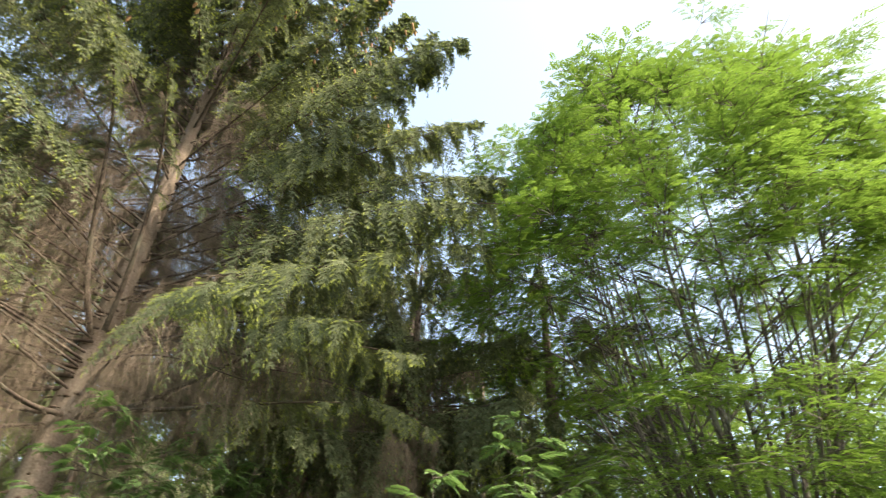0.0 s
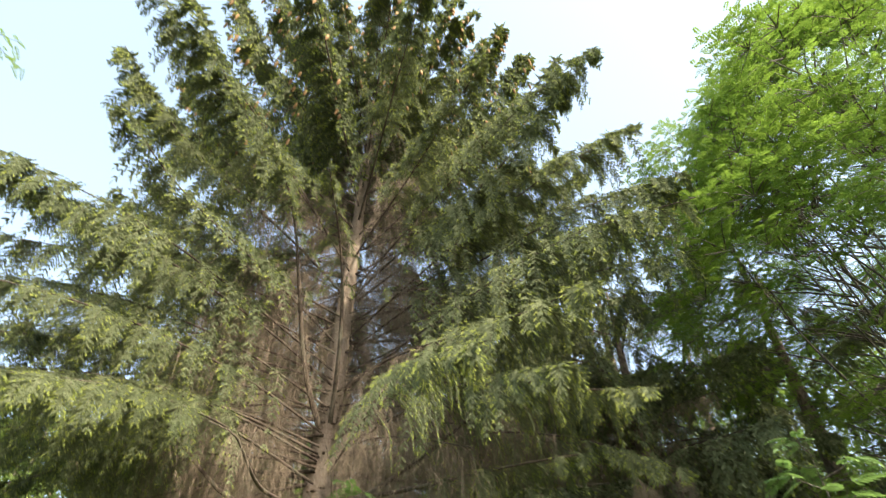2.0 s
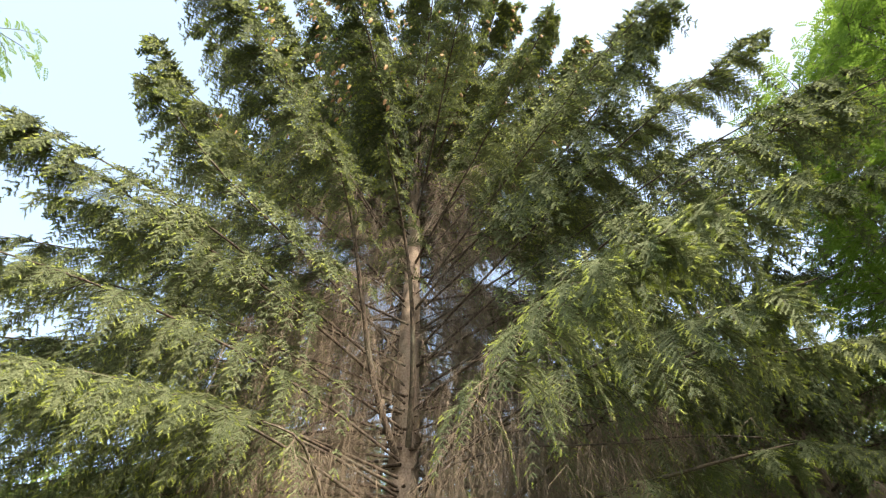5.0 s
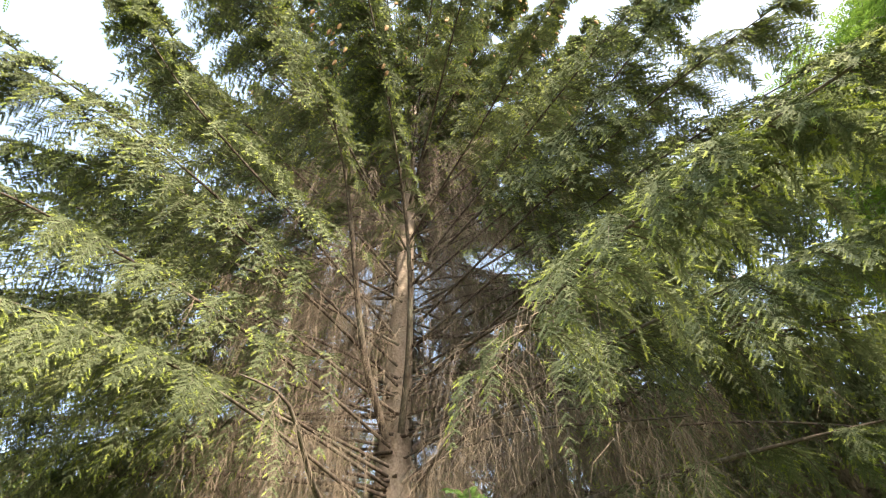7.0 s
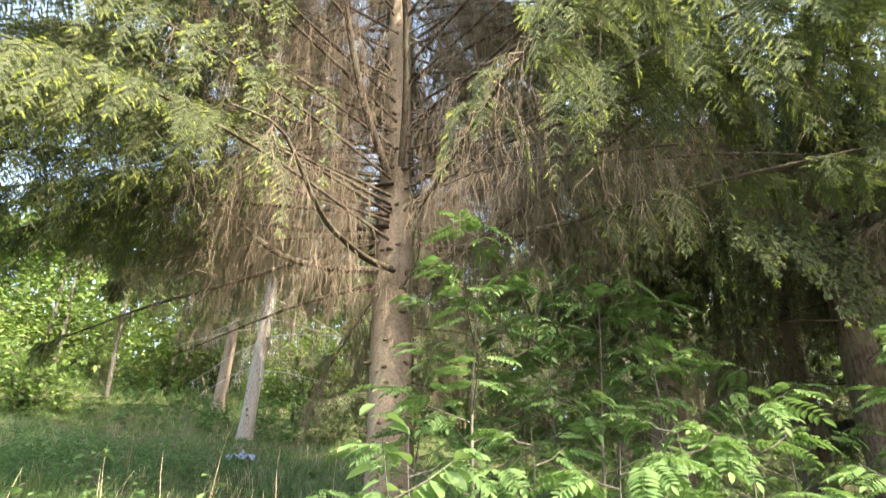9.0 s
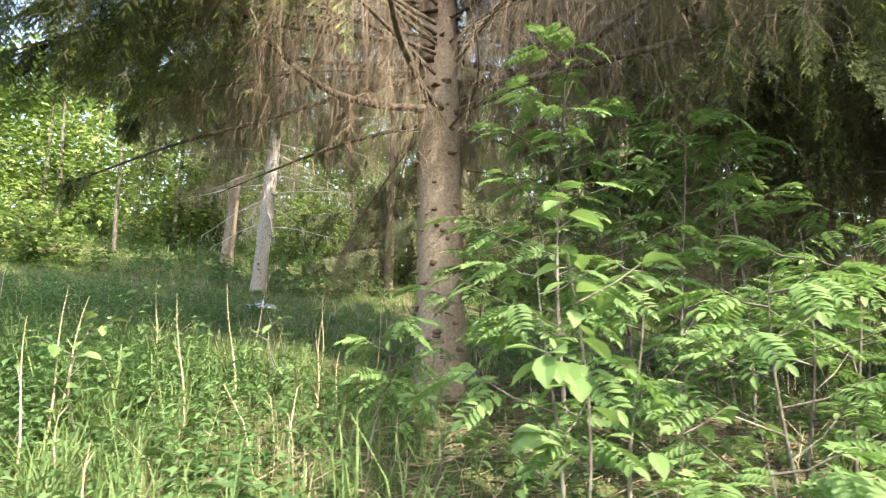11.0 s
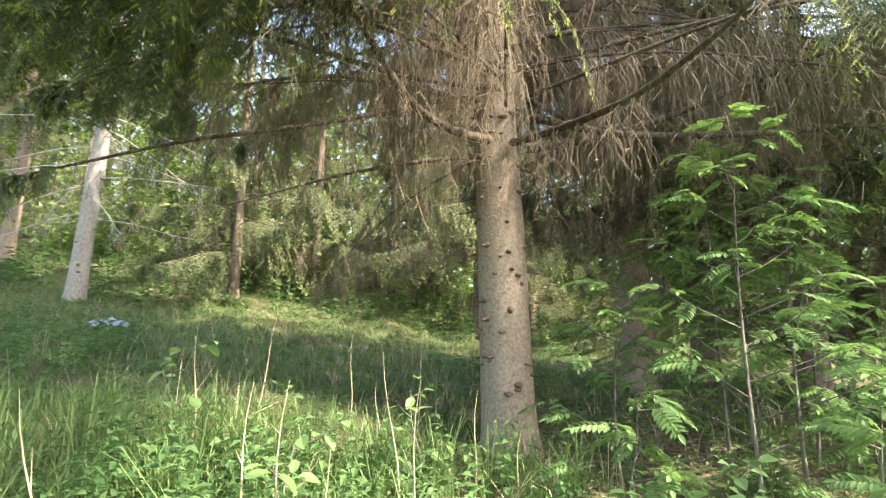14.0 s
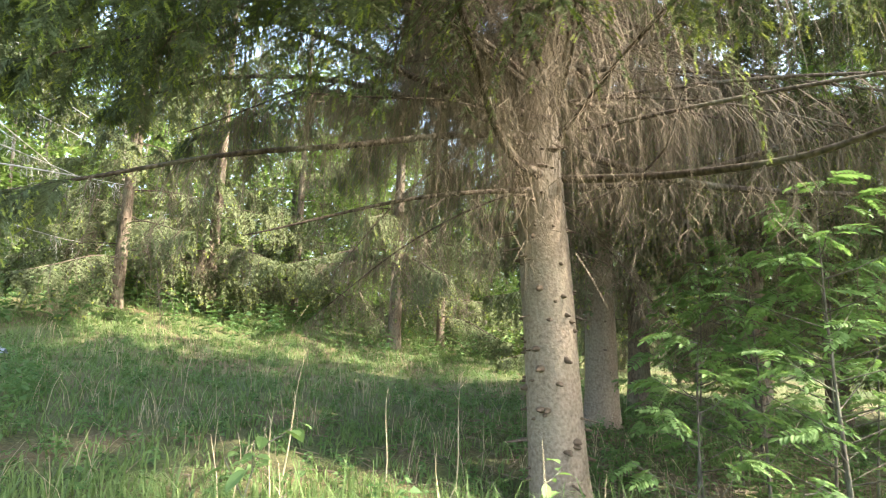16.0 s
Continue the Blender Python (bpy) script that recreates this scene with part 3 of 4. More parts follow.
    # limbs that show as bare wood, one by one
    custom = [
        ([(-0.04, -0.1, 2.57), (-0.1, -0.78, 2.41), (-0.1, -1.4, 2.30), (-0.11, -1.89, 2.24), (-0.1, -2.2, 2.29), (-0.08, -2.5, 2.36), (-0.10, -2.72, 2.46), (-0.2, -2.79, 2.5), (-0.34, -2.86, 2.54)], 0.026, 2.0),
        ([(-0.16, 0.05, 2.62), (-0.69, -0.28, 2.54), (-1.07, -0.53, 2.6), (-1.32, -0.69, 2.8), (-1.53, -0.83, 3.0), (-1.8, -1.0, 3.25), (-2.3, -1.3, 3.6)], 0.03, 0.8),
        ([(0.18, -0.05, 2.85), (0.6, -0.6, 2.55), (1.17, -1.2, 2.42), (2.33, -1.67, 2.5), (3.2, -2.2, 2.45)], 0.026, 0.66),
        ([(-0.15, 0.05, 2.95), (-1.04, 0.05, 2.78), (-1.89, 0.0, 2.49), (-2.56, -0.05, 2.28), (-3.2, -0.13, 1.99), (-3.7, -0.2, 1.8)], 0.022, 0.9),
        ([(-0.15, 0.05, 2.5), (-1.0, 0.2, 2.35), (-1.77, 0.3, 2.12), (-2.4, 0.4, 1.9)], 0.016, 2.0),
        ([(0.15, -0.1, 3.55), (0.8, -0.3, 3.95), (1.5, -0.6, 4.45), (2.3, -1.2, 4.9), (3.2, -1.9, 4.9)], 0.036, 0.5),
        ([(-0.14, -0.1, 3.65), (-0.33, -0.75, 4.25), (-0.42, -1.3, 5.2), (-0.55, -1.9, 6.3), (-0.8, -2.8, 7.0)], 0.032, 0.55),
        ([(0.0, -0.1, 3.75), (0.13, -0.6, 4.4), (0.16, -1.0, 5.2), (0.1, -1.4, 6.0), (0.0, -2.4, 6.8)], 0.028, 0.55),
        ([(-0.12, 0.0, 3.1), (-0.9, 0.1, 3.1), (-1.9, 0.3, 3.35), (-2.9, 0.5, 3.5), (-3.9, 0.6, 3.2)], 0.024, 0.62),
        ([(0.1, -0.1, 2.52), (0.8, -0.55, 2.62), (1.6, -1.1, 2.95), (2.4, -1.8, 3.3), (3.3, -2.5, 3.3)], 0.026, 0.6),
        ([(0.15, 0.1, 3.1), (0.8, 0.5, 3.15), (1.7, 1.1, 3.3), (2.6, 1.7, 3.3), (3.4, 2.2, 3.1)], 0.022, 0.7),
        ([(-0.1, 0.1, 3.0), (-0.8, 0.7, 3.3), (-1.6, 1.3, 3.6), (-2.5, 2.0, 3.6), (-3.3, 2.7, 3.3)], 0.026, 0.66),
        ([(-0.12, -0.05, 3.2), (-0.9, -0.4, 3.15), (-1.7, -0.8, 3.1), (-2.5, -1.15, 2.85), (-3.1, -1.45, 2.45)], 0.02, 0.6),
        ([(0.1, -0.15, 3.0), (0.7, -1.4, 3.05), (1.2, -2.6, 2.95), (1.75, -3.7, 2.65), (2.2, -4.5, 2.3)], 0.024, 0.5),
        ([(0.15, -0.1, 3.3), (1.2, -1.2, 3.4), (2.1, -2.3, 3.2), (3.0, -3.5, 2.7)], 0.026, 0.42),
        ([(0.15, -0.1, 3.6), (1.5, -0.9, 3.6), (2.7, -1.9, 3.3), (3.8, -2.8, 2.8)], 0.026, 0.66),
        ([(-0.1, -0.1, 3.3), (-0.9, -1.1, 3.45), (-1.6, -2.2, 3.3), (-2.3, -3.3, 2.9)], 0.026, 0.42),
        ([(-0.1, 0.0, 3.6), (-1.3, 0.3, 3.7), (-2.6, 0.6, 3.4), (-3.9, 0.8, 2.8)], 0.026, 0.66),
        ([(-0.1, 0.0, 4.0), (-1.3, -0.1, 4.1), (-2.6, 0.0, 3.8), (-4.0, 0.1, 3.1)], 0.026, 0.62),
        ([(-0.1, 0.0, 4.3), (-1.3, 0.5, 4.6), (-2.6, 0.7, 4.4), (-3.9, 0.6, 3.8)], 0.026, 0.62),
        ([(-0.1, 0.0, 4.5), (-1.3, -0.9, 4.7), (-2.6, -1.6, 4.5), (-4.1, -2.3, 4.0)], 0.026, 0.4),
        ([(-0.1, 0.0, 4.4), (-1.0, -1.6, 4.7), (-1.8, -3.0, 4.7), (-2.6, -4.3, 4.6)], 0.026, 0.4),
        ([(-0.1, -0.1, 2.9), (-0.7, -1.4, 3.05), (-1.2, -2.7, 2.95), (-1.7, -3.9, 2.5)], 0.024, 0.45),
        ([(-0.1, -0.1, 3.1), (-1.1, -0.8, 3.25), (-2.1, -1.7, 3.1), (-3.1, -2.5, 2.6)], 0.024, 0.42),
        ([(-0.1, -0.1, 3.6), (-0.9, -1.4, 3.85), (-1.7, -2.9, 3.75), (-2.4, -4.2, 3.3)], 0.024, 0.42),
        ([(0.15, 0.0, 3.3), (1.6, -0.4, 3.45), (3.0, -1.0, 3.2), (4.3, -1.6, 2.5)], 0.024, 0.72),
        ([(-0.1, 0.0, 3.8), (-1.4, -0.3, 3.9), (-2.7, -0.6, 3.6), (-4.1, -0.9, 3.0)], 0.024, 0.55),
        ([(-0.1, 0.0, 3.3), (-1.3, -0.4, 3.4), (-2.5, -0.8, 3.1), (-3.6, -1.2, 2.5)], 0.024, 0.41),
        ([(-0.1, -0.1, 3.4), (-1.1, -1.0, 3.6), (-2.2, -1.9, 3.45), (-3.4, -2.9, 2.9)], 0.024, 0.38),
        ([(-0.1, -0.1, 3.9), (-1.2, -0.7, 4.1), (-2.4, -1.4, 3.9), (-3.8, -2.1, 3.3)], 0.024, 0.38),
        ([(-0.1, -0.1, 3.2), (-0.9, -1.2, 3.4), (-1.9, -2.4, 3.3), (-2.8, -3.5, 2.8)], 0.024, 0.4),
        ([(0.1, -0.1, 5.2), (1.6, -1.2, 5.9), (3.0, -2.4, 6.2), (4.1, -3.5, 5.9)], 0.022, 0.35),
        ([(0.1, 0.0, 5.6), (1.9, -0.6, 6.3), (3.5, -1.5, 6.6), (4.9, -2.2, 6.3)], 0.022, 0.35),
        ([(0.1, 0.0, 4.6), (1.9, -0.9, 5.0), (3.5, -1.8, 5.0), (4.7, -2.7, 4.6)], 0.022, 0.35),
        ([(0.1, 0.0, 6.4), (1.7, -1.5, 7.2), (3.0, -2.8, 7.6), (3.9, -3.7, 7.5)], 0.022, 0.35),
        ([(0.1, 0.0, 5.0), (1.8, -1.1, 5.6), (3.4, -2.3, 5.7), (4.6, -3.3, 5.2)], 0.022, 0.3),
        ([(0.1, 0.0, 4.3), (1.7, -1.4, 4.7), (3.1, -2.7, 4.8), (4.3, -3.8, 4.3)], 0.022, 0.35),
        ([(0.1, 0.0, 6.0), (1.8, -1.0, 6.7), (3.3, -2.1, 6.9), (4.5, -3.0, 6.6)], 0.022, 0.3),
        ([(0.1, 0.0, 7.2), (1.6, -0.9, 8.1), (3.0, -1.9, 8.7), (4.2, -2.8, 8.9)], 0.022, 0.3),
        ([(-0.1, -0.1, 4.6), (-1.0, -1.5, 4.9), (-1.8, -3.0, 5.0), (-2.7, -4.4, 4.75)], 0.024, 0.35),
        ([(-0.1, -0.1, 5.6), (-1.5, -0.8, 6.1), (-3.0, -1.7, 6.4), (-4.5, -2.6, 6.25)], 0.024, 0.35),
        ([(-0.1, -0.1, 4.9), (-1.5, -1.0, 5.3), (-3.0, -2.0, 5.4), (-4.3, -2.9, 5.1)], 0.024, 0.35),
        ([(-0.1, -0.1, 6.6), (-0.8, -1.7, 7.3), (-1.5, -3.3, 7.9), (-2.2, -4.8, 7.9)], 0.024, 0.35),
        ([(-0.1, -0.1, 4.0), (-1.1, -1.4, 4.3), (-2.2, -2.6, 4.3), (-3.4, -3.7, 3.8)], 0.024, 0.38),
        ([(-0.1, -0.1, 4.2), (-1.4, -0.6, 4.5), (-2.9, -1.2, 4.6), (-4.4, -1.8, 4.3)], 0.024, 0.38),
        ([(-0.1, 0.1, 3.7), (-1.5, 0.6, 4.0), (-3.0, 1.2, 3.9), (-4.6, 1.8, 3.4)], 0.024, 0.62),
        ([(-0.1, 0.1, 3.9), (-1.5, 0.5, 4.2), (-3.1, 0.9, 4.1), (-4.8, 1.3, 3.6)], 0.024, 0.62),
        ([(-0.1, 0.0, 4.0), (-2.0, 0.5, 4.4), (-4.0, 1.0, 4.4), (-5.5, 1.4, 3.9)], 0.024, 0.6),
        ([(0.2, 0.0, 2.0), (0.45, 0.05, 1.98), (0.8, 0.15, 1.94)], 0.010, 2.0),
        ([(0.05, -0.15, 2.35), (0.3, -0.5, 2.5), (0.34, -0.8, 2.75), (0.25, -1.0, 3.05)], 0.016, 2.0),
    ]
    for i, (pts, rad, bare) in enumerate(custom):
        short = bare > 1.5
        put_limb(tree, limb_meshes("bare_limb", np.random.default_rng(200 + i), pts, rad * (1.25 if i < 13 else 0.62), bare, 0.4 if short else 0.65 if i < 13 else 0.95, 2 if i < 33 else 1, 0.45 if short else 1.6 if i > 32 else 1.5 if bare < 0.43 else 1.15, droop=1.4 if i > 32 else 1.0), None)
    # dead limbs round the lower stem, few on the open side
    for i in range(54):
        z = 2.4 + 7.2 * (i + rng.uniform(0, 1)) / 54
        turn = i * 2.399 + rng.uniform(-0.3, 0.3)
        if math.cos(turn - OPEN) > (0.3 if z < 5 else 0.86):
            continue
        put_limb(tree, DEAD[i % 3], limb_pose(lean, z, 0.1, turn, rng.uniform(0.65, 1.0), rng.uniform(-0.35, 0.0), rng.uniform(-0.4, 0.4)))
    # a dead brown curtain under the sunny side
    for i in range(6):
        put_limb(tree, DEAD[i % 3], limb_pose(lean, 3.3 + 0.28 * i, 0.1, -0.85 + 0.16 * i, rng.uniform(0.95, 1.2), rng.uniform(-0.05, 0.06), rng.uniform(-0.3, 0.3)))
    # living limbs on the side away from the open
    for i in range(11):
        z = 3.6 + 4.4 * (i + rng.uniform(0, 1)) / 11
        turn = OPEN + math.pi + 1.15 * math.sin(i * 2.1)
        put_limb(tree, MID[i % 4], limb_pose(lean, z, 0.1, turn, rng.uniform(0.6, 0.95), rng.uniform(-0.15, 0.05), rng.uniform(-0.3, 0.3)))
    # living whorls
    z, turn, i = 3.4, 0.3, 0
    while z < 16.6:
        size = float(np.interp(z, [3, 4.2, 6, 9, 11, 13, 15, 17], [1.0, 1.14, 1.2, 1.18, 1.0, 0.74, 0.48, 0.18]))
        kind = HI if z < 5.0 else MID if z < 8.6 else TOP
        scale = size * (1.0 if kind is not TOP else 1.3)
        tip = float(np.interp(z, [3, 6, 9, 12, 17], [-0.03, 0.03, 0.1, 0.1, 0.35])) + rng.uniform(-0.10, 0.12)
        thin = z < 5.2 and i % 2 and math.cos(turn - 2.5) > 0.6
        if not thin and math.cos(turn - OPEN) < (0.9 if z < 6.5 else 0.95 if z < 8.4 else 2.0):
            put_limb(tree, kind[i % len(kind)], limb_pose(lean, z, 0.05, turn, scale * rng.uniform(0.85, 1.08), tip, rng.uniform(-0.25, 0.25)))
        z += 0.095 if z < 5 else 0.085 if z < 10 else 0.10 if z < 12 else 0.15
        turn += 2.399
        i += 1
    return tree


def other_spruce(label, x, y, radius, top, seed, bark, live_from, dead_from=1.2, lean=(0.0, 0.0), limbs=26, dead=14, size=1.0, kinds=FAR, dead_top=None, dead_kinds=DEAD):
    rng = np.random.default_rng(seed)
    tree = tagged(new("spruce_tree"), label, "tree", "spruces of the wood")
    tree.location = (x, y, float(height(x, y)))
    radii = ([0, 1.5, top * 0.5, top], [radius, radius * 0.9, radius * 0.6, 0.02])
    child("trunk", trunk_mesh("spruce_trunk", rng, top, radii, lean, [bark], 16, 0.2), tree)
    put_stubs(tree, rng, 16 if live_from > 2 else 5, 0.5, 3.0, radii, lean, STUBS[:2])
    dead_top = dead_top or live_from + 1.5
    for i in range(dead):
        z = dead_from + (dead_top - dead_from) * (i + rng.uniform(0, 1)) / dead
        put_limb(tree, dead_kinds[i % 3], limb_pose(lean, z, radius * 0.7, i * 2.4 + rng.uniform(-0.5, 0.5), rng.uniform(0.55, 0.95), rng.uniform(-0.2, 0.15), rng.uniform(-0.3, 0.3)))
    for i in range(limbs):
        s = (i + rng.uniform(0, 0.8)) / limbs
        z = live_from + (top - live_from) * s ** 1.4
        put_limb(tree, kinds[i % len(kinds)], limb_pose(lean, z, radius * 0.5, i * 2.399 + seed, size * (1.05 - 0.6 * s) * rng.uniform(0.85, 1.15), -0.12 + 0.45 * s, rng.uniform(-0.2, 0.2)))
    return tree


# ---- leaves and leafy plants ----
def leaflet(so, base, way, normal, length, width, slot=0, fine=True):
    """A pointed leaf, folded along its midrib."""
    way = way / np.linalg.norm(way)
    side = np.cross(normal, way)
    side /= max(np.linalg.norm(side), 1e-6)
    nrm = np.cross(way, side)
    if not fine:
        v = [base, base + way * length * 0.45 + side * width / 2 + nrm * width * 0.12, base + way * length - nrm * length * 0.1, base + way * length * 0.45 - side * width / 2 + nrm * width * 0.12]
        so.add(v, [[0, 1, 2], [0, 2, 3]], slot)
        return
    us, ws, dz = (0.0, 0.22, 0.5, 0.78, 1.0), (0.0, 0.72, 1.0, 0.66, 0.0), (0.0, 0.02, 0.0, -0.05, -0.14)
    mid = [base + way * length * u + nrm * length * d for u, d in zip(us, dz)]
    l = [m + (side * w + nrm * w * 0.28) * width / 2 for m, w in zip(mid, ws)]
    r = [m + (-side * w + nrm * w * 0.28) * width / 2 for m, w in zip(mid, ws)]
    v = mid + l[1:4] + r[1:4]
    f = [[0, 5, 1], [1, 5, 6], [1, 6, 2], [2, 6, 7], [2, 7, 3], [3, 7, 4], [0, 1, 8], [1, 9, 8], [1, 2, 9], [2, 10, 9], [2, 3, 10], [3, 4, 10]]
    so.add(v, f, slot)


def pinnate(so, rng, base, way, length, pairs=6, fine=True, slot=0, stalk_slot=0, fat=1.0):
    """A feather-shaped leaf: leaflets in pairs along a drooping stalk."""
    way = np.asarray(way, float)
    way = way / np.linalg.norm(way)
    side = np.cross(way, UP)
    side = side / max(np.linalg.norm(side), 1e-6)
    nrm = np.cross(side, way)
    t = np.linspace(0, 1, 6)
    line = base + way * length * t[:, None] - UP * (length * 0.28 * t ** 2)[:, None]
    if fine:
        so.add(*tubes(line[None], np.full((1, 6), 0.0012), 3), stalk_slot)
    ll, lw = length * 0.30, length * 0.098 * fat
    for i in range(pairs):
        u = 0.24 + 0.70 * i / (pairs - 1)
        p = np.array([np.interp(u, t, line[:, k]) for k in range(3)])
        shrink = 1 - 0.35 * abs(u - 0.5) * 1.4
        for sg in (-1, 1):
            w = side * sg * 0.9 + way * 0.5 + rng.normal(size=3) * 0.06 - UP * 0.12
            leaflet(so, p, w, nrm + rng.normal(size=3) * 0.1, ll * shrink, lw, slot, fine)
    leaflet(so, line[-1], way - UP * 0.5, nrm, ll * 0.9, lw, slot, fine)


def pinnate_mesh(seed, length=0.19, pairs=6, mat=None):
    so = Soup()
    pinnate(so, np.random.default_rng(seed), np.zeros(3), np.array([1.0, 0, 0.35]), length, pairs, True, 0, 0, 1.2)
    return so.mesh("rowan_leaf", [mat or SAPLING_LEAF])


PINNATE = [pinnate_mesh(300 + i, 0.19 + 0.025 * i, 7 + i % 2) for i in range(3)]


def oval_leaf_mesh(seed, length, width, mat):
    so = Soup()
    so.add(*tubes(np.array([[[0, 0, 0], [0.012, 0, 0.003], [0.022, 0, 0.004]]]), np.full((1, 3), 0.0012), 3))
    leaflet(so, np.array([0.02, 0, 0.004]), np.array([1.0, 0, 0.0]), UP, length, width)
    return so.mesh("leaf", [mat])


OVAL = [oval_leaf_mesh(i, 0.085 + 0.012 * i, 0.052 + 0.006 * i, BROAD_LEAF) for i in range(3)]


def rowan_sapling(x, y, tall, seed, leaves=26, spread=0.5, lean=(0.0, 0.0), label="young rowan with feathery light green leaves in the undergrowth"):
    rng = np.random.default_rng(seed)
    plant = tagged(new("rowan_sapling"), label, "sapling", "young rowans")
    plant.location = (x, y, float(height(x, y)) - 0.02)
    t = np.linspace(0, 1, 10)
    stem = np.stack([lean[0] * tall * t ** 1.5 + 0.05 * np.sin(4 * t + seed), lean[1] * tall * t ** 1.5 + 0.05 * np.cos(3 * t + seed) - 0.05, tall * t], 1)
    so = Soup()
    so.add(*tubes(stem[None], (0.011 * (1.1 - t) * (0.6 + tall / 3))[None], 6))
    me = so.mesh("sapling_stem", [BARK_ROWAN], True)
    child("stem", me, plant)
    shoots = max(2, int(leaves / 6))
    n = 0
    tw = Soup()
    for k in range(shoots):
        u = 0.16 + 0.82 * (k + rng.uniform(0, 0.6)) / shoots
        b = np.array([np.interp(u, t, stem[:, i]) for i in range(3)])
        a = k * 2.4 + rng.uniform(-0.4, 0.4)
        reach = spread * (1.1 - u) * rng.uniform(0.7, 1.2) + 0.08
        end = b + np.array([math.cos(a) * reach, math.sin(a) * reach, reach * 0.45])
        mid = (b + end) / 2 - UP * 0.02
        tw.add(*tubes(np.array([[b, mid, end]]), np.array([[0.005, 0.004, 0.002]]), 4))
        for j in range(max(3, leaves // shoots)):
            w = 0.45 + 0.55 * (j + 0.5) / max(3, leaves // shoots)
            p = b * (1 - w) + end * w
            ang = a + (1 if j % 2 else -1) * rng.uniform(0.3, 1.25)
            m = Matrix.Translation(p) @ Matrix.Rotation(ang, 4, "Z") @ Matrix.Rotation(rng.uniform(-0.05, 0.75), 4, "Y") @ Matrix.Rotation(rng.uniform(-0.6, 0.6), 4, "X") @ Matrix.Scale(rng.uniform(0.7, 1.15), 4)
            child("leaf", PINNATE[n % 3], plant, m)
            n += 1
    tagged(child("twig_spray", tw.mesh("sapling_twigs", [BARK_ROWAN], True), plant), kind="stuff")
    return plant


def broad_sapling(x, y, tall, seed, leaves=24, spread=0.3, size=1.0, label="young bird cherry with broad oval light green leaves"):
    rng = np.random.default_rng(seed)
    plant = tagged(new("bird_cherry_sapling"), label, "sapling", "broad-leaved saplings")
    plant.location = (x, y, float(height(x, y)) - 0.02)
    t = np.linspace(0, 1, 9)
    so = Soup()
    stem = np.stack([0.05 * np.sin(5 * t + seed), 0.04 * np.cos(4 * t + seed) - 0.04, tall * t], 1)
    so.add(*tubes(stem[None], (0.006 * (1.15 - t))[None], 5))
    shoots = []
    for k in range(4):
        u = 0.35 + 0.15 * k
        b = np.array([np.interp(u, t, stem[:, i]) for i in range(3)])
        a = k * 2.1 + rng.uniform(-0.4, 0.4)
        e = b + np.array([math.cos(a), math.sin(a), 0.6]) * spread * rng.uniform(0.6, 1.1)
        so.add(*tubes(np.array([[b, (b + e) / 2 - UP * 0.01, e]]), np.array([[0.004, 0.003, 0.0015]]), 4))
        shoots.append((b, e, a))
    shoots.append((stem[4], stem[-1], 0.5))
    child("stem", so.mesh("sapling_stem", [BARK_ROWAN], True), plant)
    for n in range(leaves):
        b, e, a = shoots[n % 5]
        w = 0.2 + 0.8 * (n // 5 + 0.7) / (leaves / 5)
        p = b + (e - b) * min(w, 1.0)
        ang = a + (1 if n % 2 else -1) * rng.uniform(0.5, 1.3) + (n * 1.7 if n % 5 == 4 else 0)
        m = Matrix.Translation(p) @ Matrix.Rotation(ang, 4, "Z") @ Matrix.Rotation(rng.uniform(-0.2, 0.7), 4, "Y") @ Matrix.Rotation(rng.uniform(-0.5, 0.5), 4, "X") @ Matrix.Scale(size * rng.uniform(0.65, 1.15), 4)
        child("leaf", OVAL[n % 3], plant, m)
    return plant


def clump_mesh(name, seed, mat, leaves, radius, kind):
    """A leafy spray: leaves on fine twigs, in loose drooping layers."""
    rng = np.random.default_rng(seed)
    so = Soup()
    for i in range(4):
        a = rng.uniform(0, 2 * np.pi)
        e = np.array([math.cos(a), math.sin(a), rng.uniform(-0.25, 0.45)]) * radius * rng.uniform(0.6, 1.0)
        so.add(*tubes(np.array([[np.zeros(3), e * 0.5 + UP * 0.04, e]]), np.array([[0.008, 0.006, 0.003]]), 3), 1)
    for i in range(leaves):
        a = rng.uniform(0, 2 * np.pi)
        rr = radius * math.sqrt(rng.uniform(0.05, 1))
        p = np.array([math.cos(a) * rr, math.sin(a) * rr, rng.normal() * radius * 0.28 - 0.25 * rr * rr / radius])
        w = np.array([math.cos(a + rng.normal() * 0.7), math.sin(a + rng.normal() * 0.7), rng.uniform(-0.35, 0.25)])
        n = UP + rng.normal(size=3) * 0.5
        leaflet(so, p, w, n, rng.uniform(0.07, 0.13) * kind, rng.uniform(0.05, 0.08) * kind, 0, False)
    return so.mesh(name, [mat, BARK_ROWAN])


